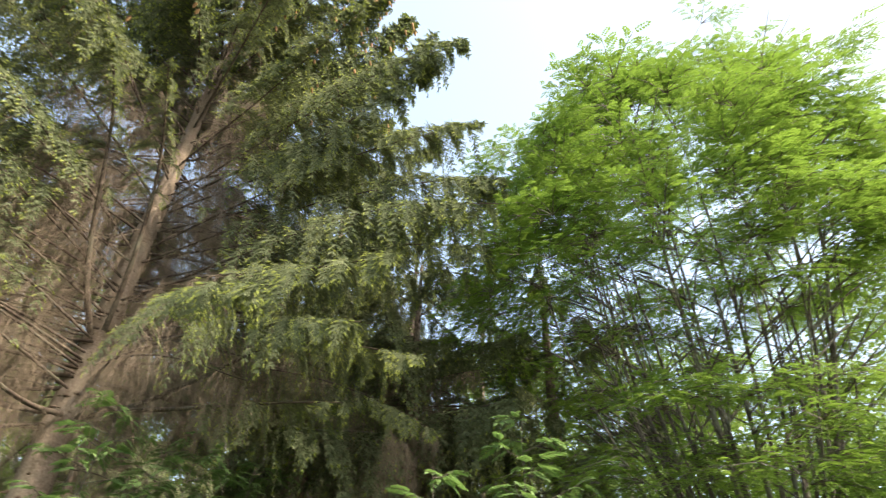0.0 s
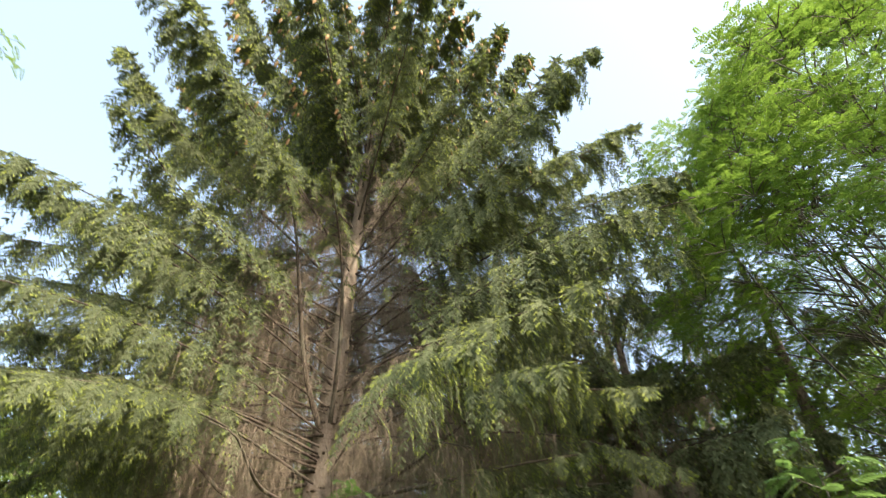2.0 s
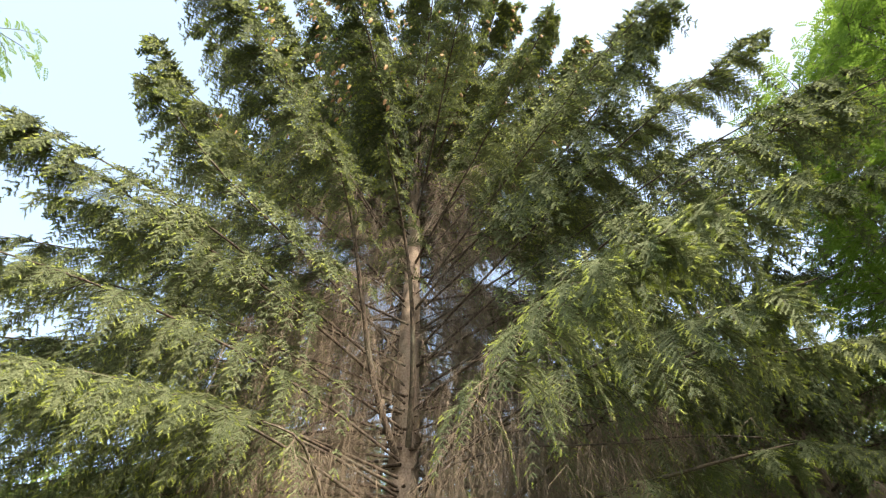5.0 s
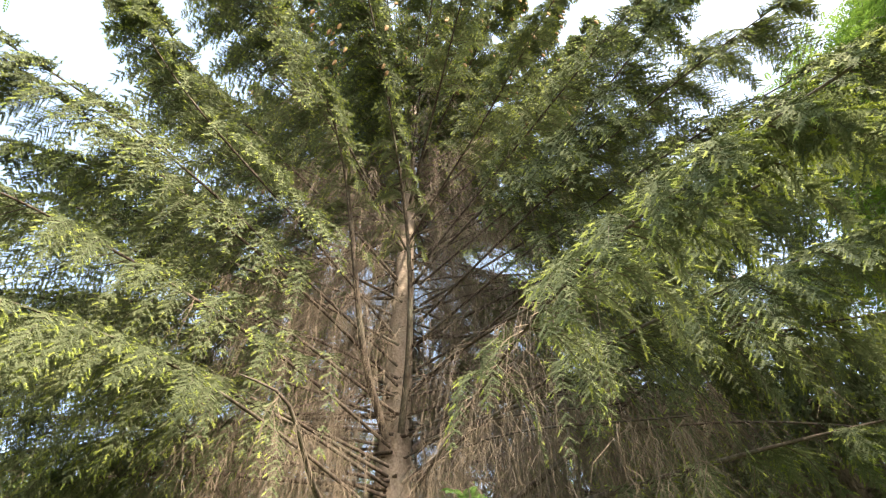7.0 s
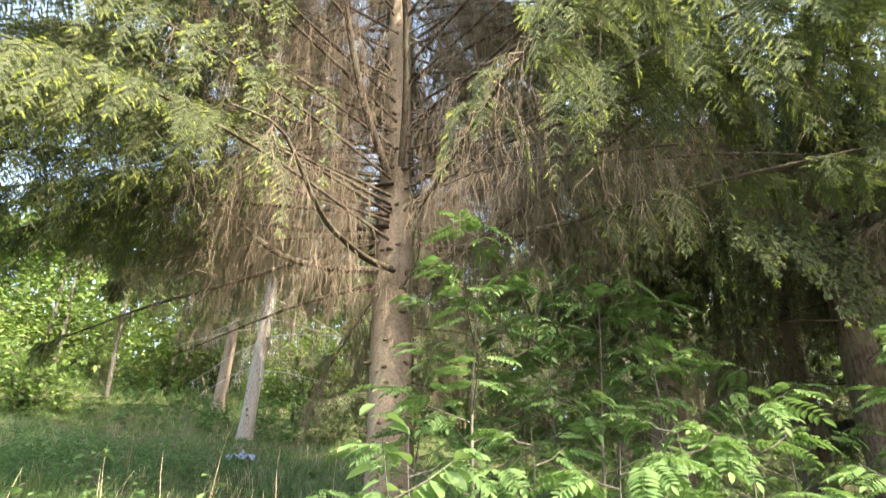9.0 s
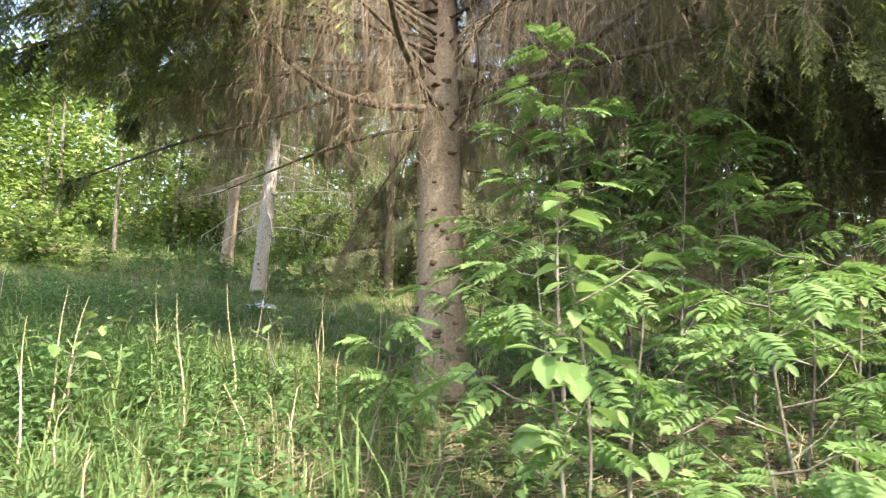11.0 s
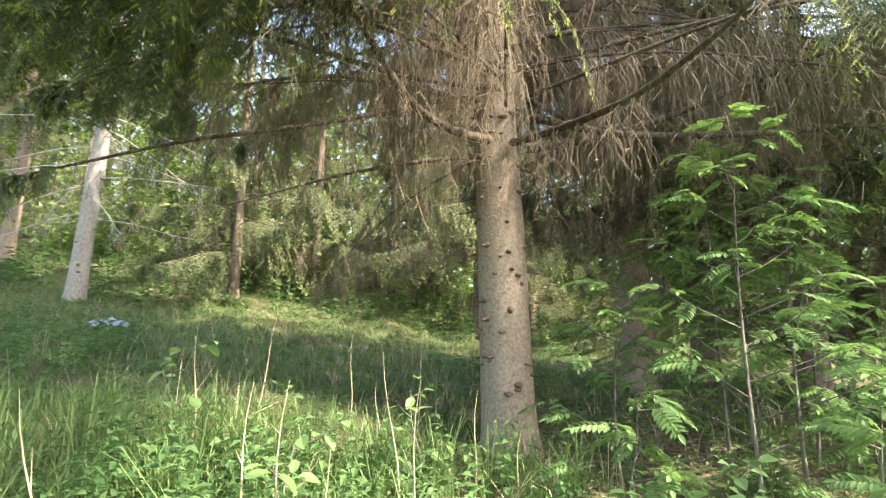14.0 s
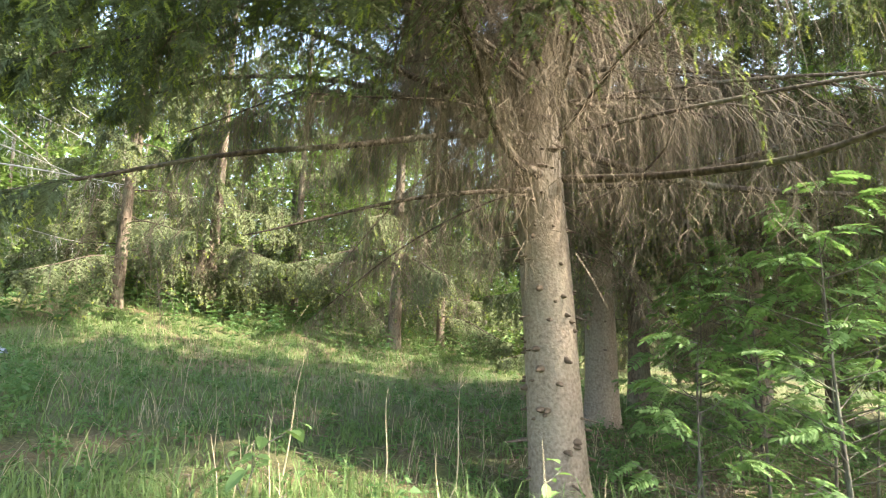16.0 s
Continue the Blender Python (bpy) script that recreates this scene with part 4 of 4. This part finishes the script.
def rowan_fan(seed):
    """A flat fan of rowan twigs, feathered leaves on both sides, reaching along x."""
    rng = np.random.default_rng(seed)
    so = Soup()
    for i in range(5):
        a = -1.15 + 0.575 * i + rng.uniform(-0.15, 0.15)
        d = np.array([math.cos(a), math.sin(a), rng.uniform(-0.1, 0.28)])
        reach = rng.uniform(0.5, 0.8)
        end = d * reach - UP * 0.1
        so.add(*tubes(np.array([[np.zeros(3), d * reach * 0.5 + UP * 0.03, end]]), np.array([[0.008, 0.006, 0.003]]), 3), 1)
        for j in range(12):
            u = 0.2 + 0.8 * (j + 0.5) / 12
            p = d * reach * u + UP * (0.1 * u * (1 - u) - 0.1 * u * u + rng.normal() * 0.05)
            b = a + (1 if j % 2 else -1) * rng.uniform(0.35, 1.2)
            pinnate(so, rng, p, np.array([math.cos(b), math.sin(b), rng.uniform(-0.2, 0.25)]), rng.uniform(0.13, 0.19), 5, False, 0, 1, 1.6)
    return so.mesh("rowan_spray", [ROWAN_LEAF, BARK_ROWAN])


ROWAN_CLUMPS = [rowan_fan(400 + i) for i in range(4)]
WOOD_CLUMPS = [clump_mesh("leaf_spray", 420 + i, WOODS_LEAF, 95, 1.0, 1.8) for i in range(3)]


def rowan_tree(x, y, tall, radius, seed, count, label, low=0.24, stems=16):
    rng = np.random.default_rng(seed)
    tree = tagged(new("rowan_tree"), label, "tree")
    tree.location = (x, y, float(height(x, y)) - 0.05)
    t = np.linspace(0, 1, 10)
    ends = []
    for k in range(stems):
        a = k * 2 * np.pi / stems + rng.uniform(-0.25, 0.25)
        out = radius * rng.uniform(0.25, 0.8)
        b = np.array([math.cos(a), math.sin(a), 0]) * rng.uniform(0.1, 0.35)
        e = np.array([math.cos(a) * out, math.sin(a) * out, tall * rng.uniform(0.75, 0.95)])
        p = b + (e - b) * t[:, None] + np.array([math.cos(a), math.sin(a), 0]) * (0.35 * radius * 0.4 * np.sin(np.pi * t))[:, None]
        so = Soup()
        so.add(*tubes(p[None], (rng.uniform(0.018, 0.036) * (1.08 - t))[None], 7))
        for j in range(11):
            u = rng.uniform(0.25, 0.95)
            q = np.array([np.interp(u, t, p[:, i]) for i in range(3)])
            b2 = a + rng.normal() * 1.0
            w = np.array([math.cos(b2), math.sin(b2), 0.75]) * rng.uniform(0.6, 1.2)
            so.add(*tubes(np.array([[q, q + w * 0.5 + UP * 0.05, q + w]]), np.array([[0.016, 0.011, 0.004]]), 4))
            ends.append(q + w)
        child("stem", so.mesh("rowan_stem", [BARK_ROWAN], True), tree)
    for i in range(count):
        if low < 0.52 and i % 5 == 1:
            a = rng.uniform(0, 2 * np.pi)
            rr = radius * rng.uniform(0.15, 0.75)
            p = np.array([math.cos(a) * rr, math.sin(a) * rr, tall * rng.uniform(0.08, 0.3)])
        elif i % 4 == 0:
            p = ends[int(rng.integers(len(ends)))]
        else:
            d = unit(rng.normal(size=3))
            h = rng.uniform(low, 1.0)
            prof = math.sin(math.pi * min(1.0, (h - low + 0.12) / (1.12 - low)) ** 0.62) ** 0.6
            rr = radius * prof * rng.uniform(0.62, 1.03)
            a = math.atan2(d[1], d[0])
            p = np.array([math.cos(a) * rr, math.sin(a) * rr, h * tall])
        a = math.atan2(p[1], p[0])
        m = Matrix.Translation(p) @ Matrix.Rotation(a, 4, "Z") @ Matrix.Rotation(rng.uniform(-0.15, 0.4), 4, "Y") @ Matrix.Rotation(rng.normal() * 0.6, 4, "Z") @ Matrix.Scale(rng.uniform(0.7, 1.2), 4)
        tagged(child("leaf_spray", ROWAN_CLUMPS[i % 4], tree, m), kind="stuff")
    return tree


def leafy_tree(x, y, tall, radius, seed, count, label, low=0.1, name="bush", trunk=0.05, bark=BARK_ROWAN):
    """A bush or a broad-leaved tree of the wood's edge."""
    rng = np.random.default_rng(seed)
    tree = tagged(new(name), label, "bush" if name == "bush" else "tree", "wood edge")
    tree.location = (x, y, float(height(x, y)) - 0.05)
    t = np.linspace(0, 1, 8)
    for k in range(5 if name == "bush" else 1):
        a = k * 1.3 + seed
        out = radius * (0.5 if name == "bush" else 0.05)
        p = np.stack([math.cos(a) * out * t, math.sin(a) * out * t, tall * 0.9 * t], 1)
        so = Soup()
        so.add(*tubes(p[None], (trunk * (1.08 - t))[None], 6))
        child("stem" if name == "bush" else "trunk", so.mesh("wood_stem", [bark], True), tree)
    for i in range(count):
        h = rng.uniform(low, 1.0)
        prof = math.sin(math.pi * min(1.0, (h - low + 0.15) / (1.15 - low)) ** 0.8) ** 0.55
        a = rng.uniform(0, 2 * np.pi)
        rr = radius * prof * math.sqrt(rng.uniform(0.2, 1.0))
        m = Matrix.Translation((math.cos(a) * rr, math.sin(a) * rr, h * tall)) @ Matrix.Rotation(rng.uniform(0, 6.28), 4, "Z") @ Matrix.Rotation(rng.uniform(-0.4, 0.4), 4, "X") @ Matrix.Scale(rng.uniform(0.7, 1.35), 4)
        tagged(child("leaf_spray", WOOD_CLUMPS[i % 3], tree, m), kind="stuff")
    return tree


# ---- ground ----
def ground_sheet():
    xs = np.concatenate([[-900, -300, -120, -60, -35], np.arange(-22, 22.1, 0.4), [35, 60, 120, 300, 900]])
    ys = np.concatenate([[-900, -300, -120, -60, -25], np.arange(-14, 34.1, 0.4), [45, 70, 140, 300, 900]])
    gx, gy = np.meshgrid(xs, ys, indexing="ij")
    z = height(gx, gy)
    v = np.stack([gx, gy, z], -1)
    n, m = gx.shape
    i, j = np.meshgrid(np.arange(n - 1), np.arange(m - 1), indexing="ij")
    q = lambda a, b: a * m + b
    f = np.stack([np.stack([q(i, j), q(i + 1, j), q(i + 1, j + 1)], -1), np.stack([q(i, j), q(i + 1, j + 1), q(i, j + 1)], -1)], -2)
    so = Soup()
    so.add(v, f)
    return tagged(new("ground", so.mesh("ground", [FLOOR], True)), "uneven forest floor with moss, soil and needle litter", "ground", kind="structure")


def cover(x, y):
    """How thickly the grass grows: thick in the open, thin under the spruces."""
    shade = 1.0 * np.exp(-((x - 1.3) ** 2 / 5.5 + (y + 1.0) ** 2 / 2.6)) + 0.85 * np.exp(-((x - 0.6) ** 2 / 1.4 + (y + 2.3) ** 2 / 0.8)) + 0.75 * np.exp(-((x - 3.5) ** 2 + (y - 5) ** 2) / 18)
    return np.clip(1.05 - shade, 0.12, 1)


def blades(rng, n, area, tall, width, so, slot=0, tuft=6, bend=0.5, keep=None):
    """Curved grass blades in tufts."""
    c = np.stack([rng.uniform(area[0], area[1], n // tuft), rng.uniform(area[2], area[3], n // tuft)], 1)
    c = c[rng.uniform(size=len(c)) < (keep or cover)(c[:, 0], c[:, 1])]
    p = np.repeat(c, tuft, 0) + rng.normal(size=(len(c) * tuft, 2)) * 0.05
    k = len(p)
    a = rng.uniform(0, 2 * np.pi, k)
    h = rng.uniform(0.45, 1.1, k) * tall * np.repeat(rng.uniform(0.6, 1.2, len(c)), tuft)
    d = np.stack([np.cos(a), np.sin(a), np.zeros(k)], 1)
    s = np.stack([-np.sin(a), np.cos(a), np.zeros(k)], 1) * width / 2
    b = np.stack([p[:, 0], p[:, 1], height(p[:, 0], p[:, 1]) - 0.02], 1)
    bd = bend * rng.uniform(0.3, 1.5, k)[:, None]
    hh = h[:, None]
    m1 = b + UP * hh * 0.5 + d * hh * bd * 0.18
    m2 = b + UP * hh * 0.85 + d * hh * bd * 0.5
    tip = b + UP * hh * (1.0 - 0.15 * bd) + d * hh * bd * 0.95
    v = np.stack([b - s, b + s, m1 - s * 0.9, m1 + s * 0.9, m2 - s * 0.6, m2 + s * 0.6, tip], 1)
    f = np.array([[0, 1, 3], [0, 3, 2], [2, 3, 5], [2, 5, 4], [4, 5, 6]])[None] + np.arange(k)[:, None, None] * 7
    so.add(v, f, slot)


def herbs(rng, n, area, so, tall=0.4, leaf=0.07, keep=None, levels=5):
    """Leafy weeds: upright stems with opposite pairs of pointed leaves."""
    c = np.stack([rng.uniform(area[0], area[1], n), rng.uniform(area[2], area[3], n)], 1)
    c = c[rng.uniform(size=n) < (keep or cover)(c[:, 0], c[:, 1])]
    k = len(c)
    z0 = height(c[:, 0], c[:, 1]) - 0.02
    h = tall * rng.uniform(0.45, 1.15, k)
    ln = rng.normal(size=(k, 2)) * 0.12
    b = np.stack([c[:, 0], c[:, 1], z0], 1)
    top = b + np.stack([ln[:, 0] * h, ln[:, 1] * h, h], 1)
    so.add(*spikes(b, top - b, h, np.full(k, 0.004)), 1)
    turn = rng.uniform(0, 6.28, k)
    for i in range(levels):
        u = 0.3 + 0.7 * i / (levels - 1)
        p = b + (top - b) * u
        for sg in (0, 1):
            a = turn + i * 1.57 + sg * np.pi + rng.normal(size=k) * 0.25
            w = np.stack([np.cos(a), np.sin(a), rng.uniform(-0.35, 0.45, k)], 1)
            s = np.stack([-np.sin(a), np.cos(a), rng.normal(size=k) * 0.3], 1)
            l = (leaf * rng.uniform(0.6, 1.25, k) * (1.15 - 0.5 * u))[:, None]
            m = p + w * l * 0.45 + UP * l * 0.08
            v = np.stack([p, m + s * l * 0.27, p + w * l - UP * l * 0.22, m - s * l * 0.27], 1)
            f = np.array([[0, 1, 2], [0, 2, 3]])[None] + np.arange(k)[:, None, None] * 4
            so.add(v, f, 0)


def build_ground_plants():
    rng = np.random.default_rng(11)
    g = Soup()
    blades(rng, 30000, (-6, 3.2, -4.4, 0.5), 0.26, 0.006, g)
    blades(rng, 60000, (-13, 8, 0.2, 13), 0.16, 0.012, g, 0, 6, 0.9)
    blades(rng, 16000, (-20, 10, 12, 30), 0.5, 0.02, g)
    blades(rng, 9000, (-5, 1.5, -4.4, -0.5), 0.5, 0.008, g, 0, 22, 0.9)
    edge = np.random.default_rng(12)
    blades(edge, 24000, (-9, 9, -11, -4.3), 0.12, 0.012, g, 0, 8, 0.9)
    blades(edge, 9000, (-10, -5.8, -4.5, 0.6), 0.2, 0.01, g, 0, 6, 0.9)
    tagged(new("grass", g.mesh("grass", [GRASS])), "rough green meadow grass and tufts", "grass", kind="stuff")
    d = Soup()
    blades(rng, 2600, (-9, 4, -3.8, 10), 0.45, 0.005, d, 0, 5, 1.0, lambda x, y: np.full(len(x), 0.8))
    tagged(new("dry_grass", d.mesh("dry_grass", [DRY])), "pale dead grass straws left from last year", "grass", kind="stuff")
    w = Soup()
    herbs(rng, 1900, (-6, 2.6, -4.2, -0.6), w, 0.34, 0.075)
    herbs(rng, 1800, (-12, 6, -0.6, 10), w, 0.17, 0.08)
    herbs(rng, 420, (-2.6, 1.5, -3.0, -0.8), w, 0.5, 0.085, levels=7)
    herbs(rng, 350, (-7, -3.5, -1, 5), w, 0.5, 0.085, levels=7)
    herbs(rng, 1500, (-18, 12, 9, 26), w, 0.8, 0.2)
    herbs(rng, 700, (0.5, 5, -3.0, 5), w, 0.25, 0.07, lambda x, y: np.full(len(x), 0.8))
    tagged(new("weeds", w.mesh("weeds", [HERB_LEAF, HERB_LEAF])), "leafy green nettles and low weeds", "weeds", kind="stuff")
    # needle litter and fallen twigs under the spruces
    l = Soup()
    n = 3600
    c = np.stack([rng.normal(1.6, 2.0, n), rng.normal(-1.2, 1.5, n)], 1)
    a = rng.uniform(0, 6.28, n)
    ln = rng.uniform(0.08, 0.5, n)
    b = np.stack([c[:, 0], c[:, 1], height(c[:, 0], c[:, 1]) + 0.012], 1)
    e = c + np.stack([np.cos(a), np.sin(a)], 1) * ln[:, None]
    e = np.stack([e[:, 0], e[:, 1], height(e[:, 0], e[:, 1]) + 0.02 + 0.05 * rng.uniform(size=n)], 1)
    l.add(*spikes(b, e - b, np.linalg.norm(e - b, axis=1), rng.uniform(0.003, 0.008, n)))
    tagged(new("twig_litter", l.mesh("twig_litter", [TWIG])), "brown fallen twigs and needles on the ground", "litter", kind="stuff")


def dry_stalk(x, y, tall, seed, label="pale dry dead stalk standing in the grass"):
    rng = np.random.default_rng(seed)
    so = Soup()
    t = np.linspace(0, 1, 7)
    ln = rng.normal(size=2) * 0.07
    p = np.stack([ln[0] * tall * t ** 1.3 + 0.015 * np.sin(6 * t), ln[1] * tall * t ** 1.3, tall * t], 1)
    so.add(*tubes(p[None], (0.0065 * (1.15 - t))[None], 5))
    for i in range(int(rng.integers(0, 4))):
        u = rng.uniform(0.5, 0.95)
        q = np.array([np.interp(u, t, p[:, k]) for k in range(3)])
        w = np.array([rng.normal() * 0.5, rng.normal() * 0.5, 0.8])
        so.add(*spikes(q[None], w[None], np.array([rng.uniform(0.06, 0.2)]), np.array([0.003])))
    ob = tagged(new("dry_stalk", so.mesh("dry_stalk", [DRY], True)), label, "stalk", "dry stalks")
    ob.location = (x, y, float(height(x, y)) - 0.02)
    return ob


def crumpled_sheet(x, y):
    so = Soup()
    n = 16
    gx, gy = np.meshgrid(np.linspace(-0.38, 0.38, n), np.linspace(-0.16, 0.16, n), indexing="ij")
    rng = np.random.default_rng(5)
    z = 0.14 + 0.07 * np.sin(gx * 17 + 1) * np.cos(gy * 23) + 0.03 * np.sin(gx * 41 + gy * 37) - 0.9 * gx ** 2 - 2.5 * gy ** 2 + rng.normal(size=gx.shape) * 0.012
    edge = 1 + 0.18 * np.sin(np.arctan2(gy, gx) * 5)
    v = np.stack([gx * edge, gy * edge, np.maximum(z, 0.0)], -1)
    i, j = np.meshgrid(np.arange(n - 1), np.arange(n - 1), indexing="ij")
    q = lambda a, b: a * n + b
    f = np.stack([np.stack([q(i, j), q(i + 1, j), q(i + 1, j + 1)], -1), np.stack([q(i, j), q(i + 1, j + 1), q(i, j + 1)], -1)], -2)
    so.add(v, f)
    ob = tagged(new("plastic_sheet", so.mesh("plastic_sheet", [BLUE])), "crumpled faded blue-grey plastic lying in the grass", "litter")
    ob.matrix_basis = on_ground(x, y, 0.3, 0.8, -0.06)
    return ob


ground_sheet()
main_spruce()

# ---- the other trees ----
other_spruce("brown spruce trunk under dense brown dead twigs", 3.1, 2.3, 0.24, 10, 31, BARK, 4.2, 3.0, limbs=26, dead=22)
other_spruce("dark-barked spruce standing among young rowans", 5.2, 3.3, 0.2, 9.5, 32, BARK_DARK, 3.6, 1.3, limbs=24, dead=16)
other_spruce("dark spruce with low drooping limbs and dead twigs", 4.75, 1.0, 0.2, 6.8, 33, BARK_DARK, 3.0, 1.4, limbs=24, dead=18, size=0.95)
other_spruce("spruce with pale grey sunlit trunk in the meadow", -5.8, 9.2, 0.2, 15, 34, BARK_PALE, 5.0, 1.6, (0.05, 0.0), limbs=18, dead=26, dead_kinds=DEAD_PALE)
other_spruce("spruce with reddish brown trunk in the meadow", -8.3, 12.2, 0.2, 15, 35, BARK, 5.0, 2.0, (0.04, 0.0), limbs=18, dead=16)
other_spruce("spruce with slender dark trunk at the clearing", 4.2, 11.0, 0.2, 14, 36, BARK_DARK, 2.6, 1.8, limbs=30, dead=16)
other_spruce("spruce of the wood's edge with drooping limbs", -0.5, 13.5, 0.18, 14, 38, BARK_DARK, 1.5, 1.2, limbs=28, dead=6)
other_spruce("dark spruce with hanging limbs beside a rowan tree", 7.6, 1.2, 0.18, 8.5, 37, BARK_DARK, 1.4, 1.2, limbs=30, dead=8, size=0.8)
rowan_tree(8.6, -1.9, 10.2, 3.7, 41, 780, "many-stemmed rowan tree in full bright green leaf", 0.42, 40)
rowan_tree(-6.5, -5.6, 9.5, 2.0, 42, 80, "rowan tree with feathery leaves overhanging the path", 0.72, 6)

for i, (x, y, top) in enumerate([(-2.8, 12.0, 12), (-2.6, 17.0, 13), (2.4, 15.0, 13), (7.0, 13.0, 13), (-11.5, 17.5, 13), (8.5, 7.0, 11)]):
    other_spruce("dark spruce at the wood's edge with hanging limbs", x, y, 0.15, top, 140 + i, BARK_DARK, 0.95, 1.2, limbs=25, dead=2)

# wood edge round the clearing
rng = np.random.default_rng(77)
for i in range(19):
    a = math.radians(-50 + 8.0 * i + rng.uniform(-3, 3))
    d = rng.uniform(21, 27)
    wide = math.degrees(a) > -28
    leafy_tree(d * math.sin(a), -4 + d * math.cos(a), rng.uniform(9, 13) if wide else rng.uniform(6, 8), rng.uniform(2.2, 3.2) if wide else 2.3, 500 + i, 72 if wide else 60, "broad-leaved tree in fresh leaf at the wood's edge", 0.22, "broadleaf_tree", 0.13, BARK_PALE if i % 3 == 0 else BARK_ROWAN)
for i in range(20):
    a = math.radians(-52 + 6.0 * i + rng.uniform(-3, 3))
    d = rng.uniform(18, 26)
    tall = rng.uniform(1.2, 3.6)
    leafy_tree(d * math.sin(a), -4 + d * math.cos(a), tall, 0.5 + 0.38 * tall, 540 + i, int(8 + 7 * tall), "light green bush at the wood's edge", 0.05)
for i in range(26):
    a = math.radians(-48 + 4.2 * i + rng.uniform(-2, 2))
    d = rng.uniform(19, 30)
    x, y, r = d * math.sin(a), -4 + d * math.cos(a), rng.uniform(0.035, 0.085)
    so = Soup()
    t = np.linspace(0, 1, 9)
    p = np.stack([0.25 * np.sin(2 * t + i) - 0.25 * math.sin(i), 0.2 * np.cos(3 * t + i) - 0.2 * math.cos(i), 9 * t], 1)
    so.add(*tubes(p[None], (r * (1.15 - t))[None], 8))
    stem = tagged(new("slender_trunk", so.mesh("slender_trunk", [(BARK_PALE if i > 8 else BARK_ROWAN, BARK_ROWAN, BARK)[i % 3]], True)), "slender bare trunk standing at the wood's edge", "tree", "slender trunks")
    stem.location = (x, y, float(height(x, y)) - 0.1)

for i in range(14):
    a = math.radians(-28 + 7.0 * i + rng.uniform(-2, 2))
    d = rng.uniform(30, 36)
    leafy_tree(d * math.sin(a), -4 + d * math.cos(a), rng.uniform(10, 14), 3.8, 570 + i, 34, "tall broad-leaved tree deeper in the wood", 0.1, "broadleaf_tree", 0.15)

far = Soup()
n = 40000
a = np.radians(rng.uniform(-62, 112, n))
d = rng.uniform(34, 46, n)
c = np.stack([d * np.sin(a), -4 + d * np.cos(a)], 1)
top = 10.0 + 2.0 * np.sin(a * 9) + 1.5 * np.sin(a * 23 + 1)
base = np.stack([c[:, 0], c[:, 1], height(c[:, 0], c[:, 1]) + top * rng.uniform(0, 1, n) ** 1.2], 1)
w = unit(rng.normal(size=(n, 3)))
v = unit(np.cross(w, rng.normal(size=(n, 3))))
size = rng.uniform(0.2, 0.5, n)[:, None]
far.add(np.stack([base - w * size, base + v * size * 0.5, base + w * size, base - v * size * 0.5], 1), np.array([[0, 1, 2], [0, 2, 3]])[None] + np.arange(n)[:, None, None] * 4)
tagged(new("far_woods", far.mesh("far_woods", [WOODS_LEAF])), "green foliage of the deeper wood", "woods", kind="stuff")

# young growth under the spruces
for i, (x, y, h, n, sp) in enumerate([(0.95, -1.5, 2.55, 60, 0.85), (1.75, -1.2, 2.3, 50, 0.8), (2.3, -1.9, 1.25, 26, 0.6), (2.9, -1.0, 1.5, 24, 0.7),
                                      (0.75, -2.55, 1.25, 24, 0.4), (1.6, -2.6, 1.2, 26, 0.45), (3.3, -2.0, 1.6, 30, 0.6),
                                      (0.45, -0.9, 1.5, 24, 0.45), (-0.1, -1.75, 0.8, 14, 0.25), (1.2, -0.4, 1.9, 30, 0.6), (4.0, -2.9, 2.1, 40, 0.7), (4.9, -2.9, 2.6, 50, 0.9), (2.0, -0.2, 2.0, 30, 0.7), (3.0, -3.6, 1.2, 22, 0.5), (1.2, -2.1, 1.2, 24, 0.5), (1.9, -2.2, 1.3, 24, 0.5), (1.35, -3.0, 0.8, 16, 0.35), (2.2, -0.9, 2.2, 30, 0.7), (1.5, -0.7, 2.3, 36, 0.8), (2.4, -0.2, 2.4, 36, 0.8), (2.6, 0.5, 2.4, 36, 0.9)]):
    rowan_sapling(x, y, h, 600 + i, int(n * 2.6), sp * 1.1)
broad_sapling(0.75, -3.2, 0.97 - float(height(0.75, -3.2)), 621, 80, 0.22, 1.1)
broad_sapling(0.24, -2.06, 0.65, 622, 24, 0.22)
broad_sapling(-1.02, -0.98, 0.75, 623, 16, 0.15)
broad_sapling(-1.75, -1.9, 0.75, 624, 20, 0.22)
broad_sapling(-2.4, -0.6, 0.7, 625, 20, 0.22)
broad_sapling(1.1, -2.9, 0.9, 626, 24, 0.25)
for i in range(20):
    dry_stalk(rng.uniform(-4.5, -0.3), rng.uniform(-2.9, 0.6), rng.uniform(0.45, 0.95), 700 + i)
crumpled_sheet(-4.4, 6.3)
build_ground_plants()
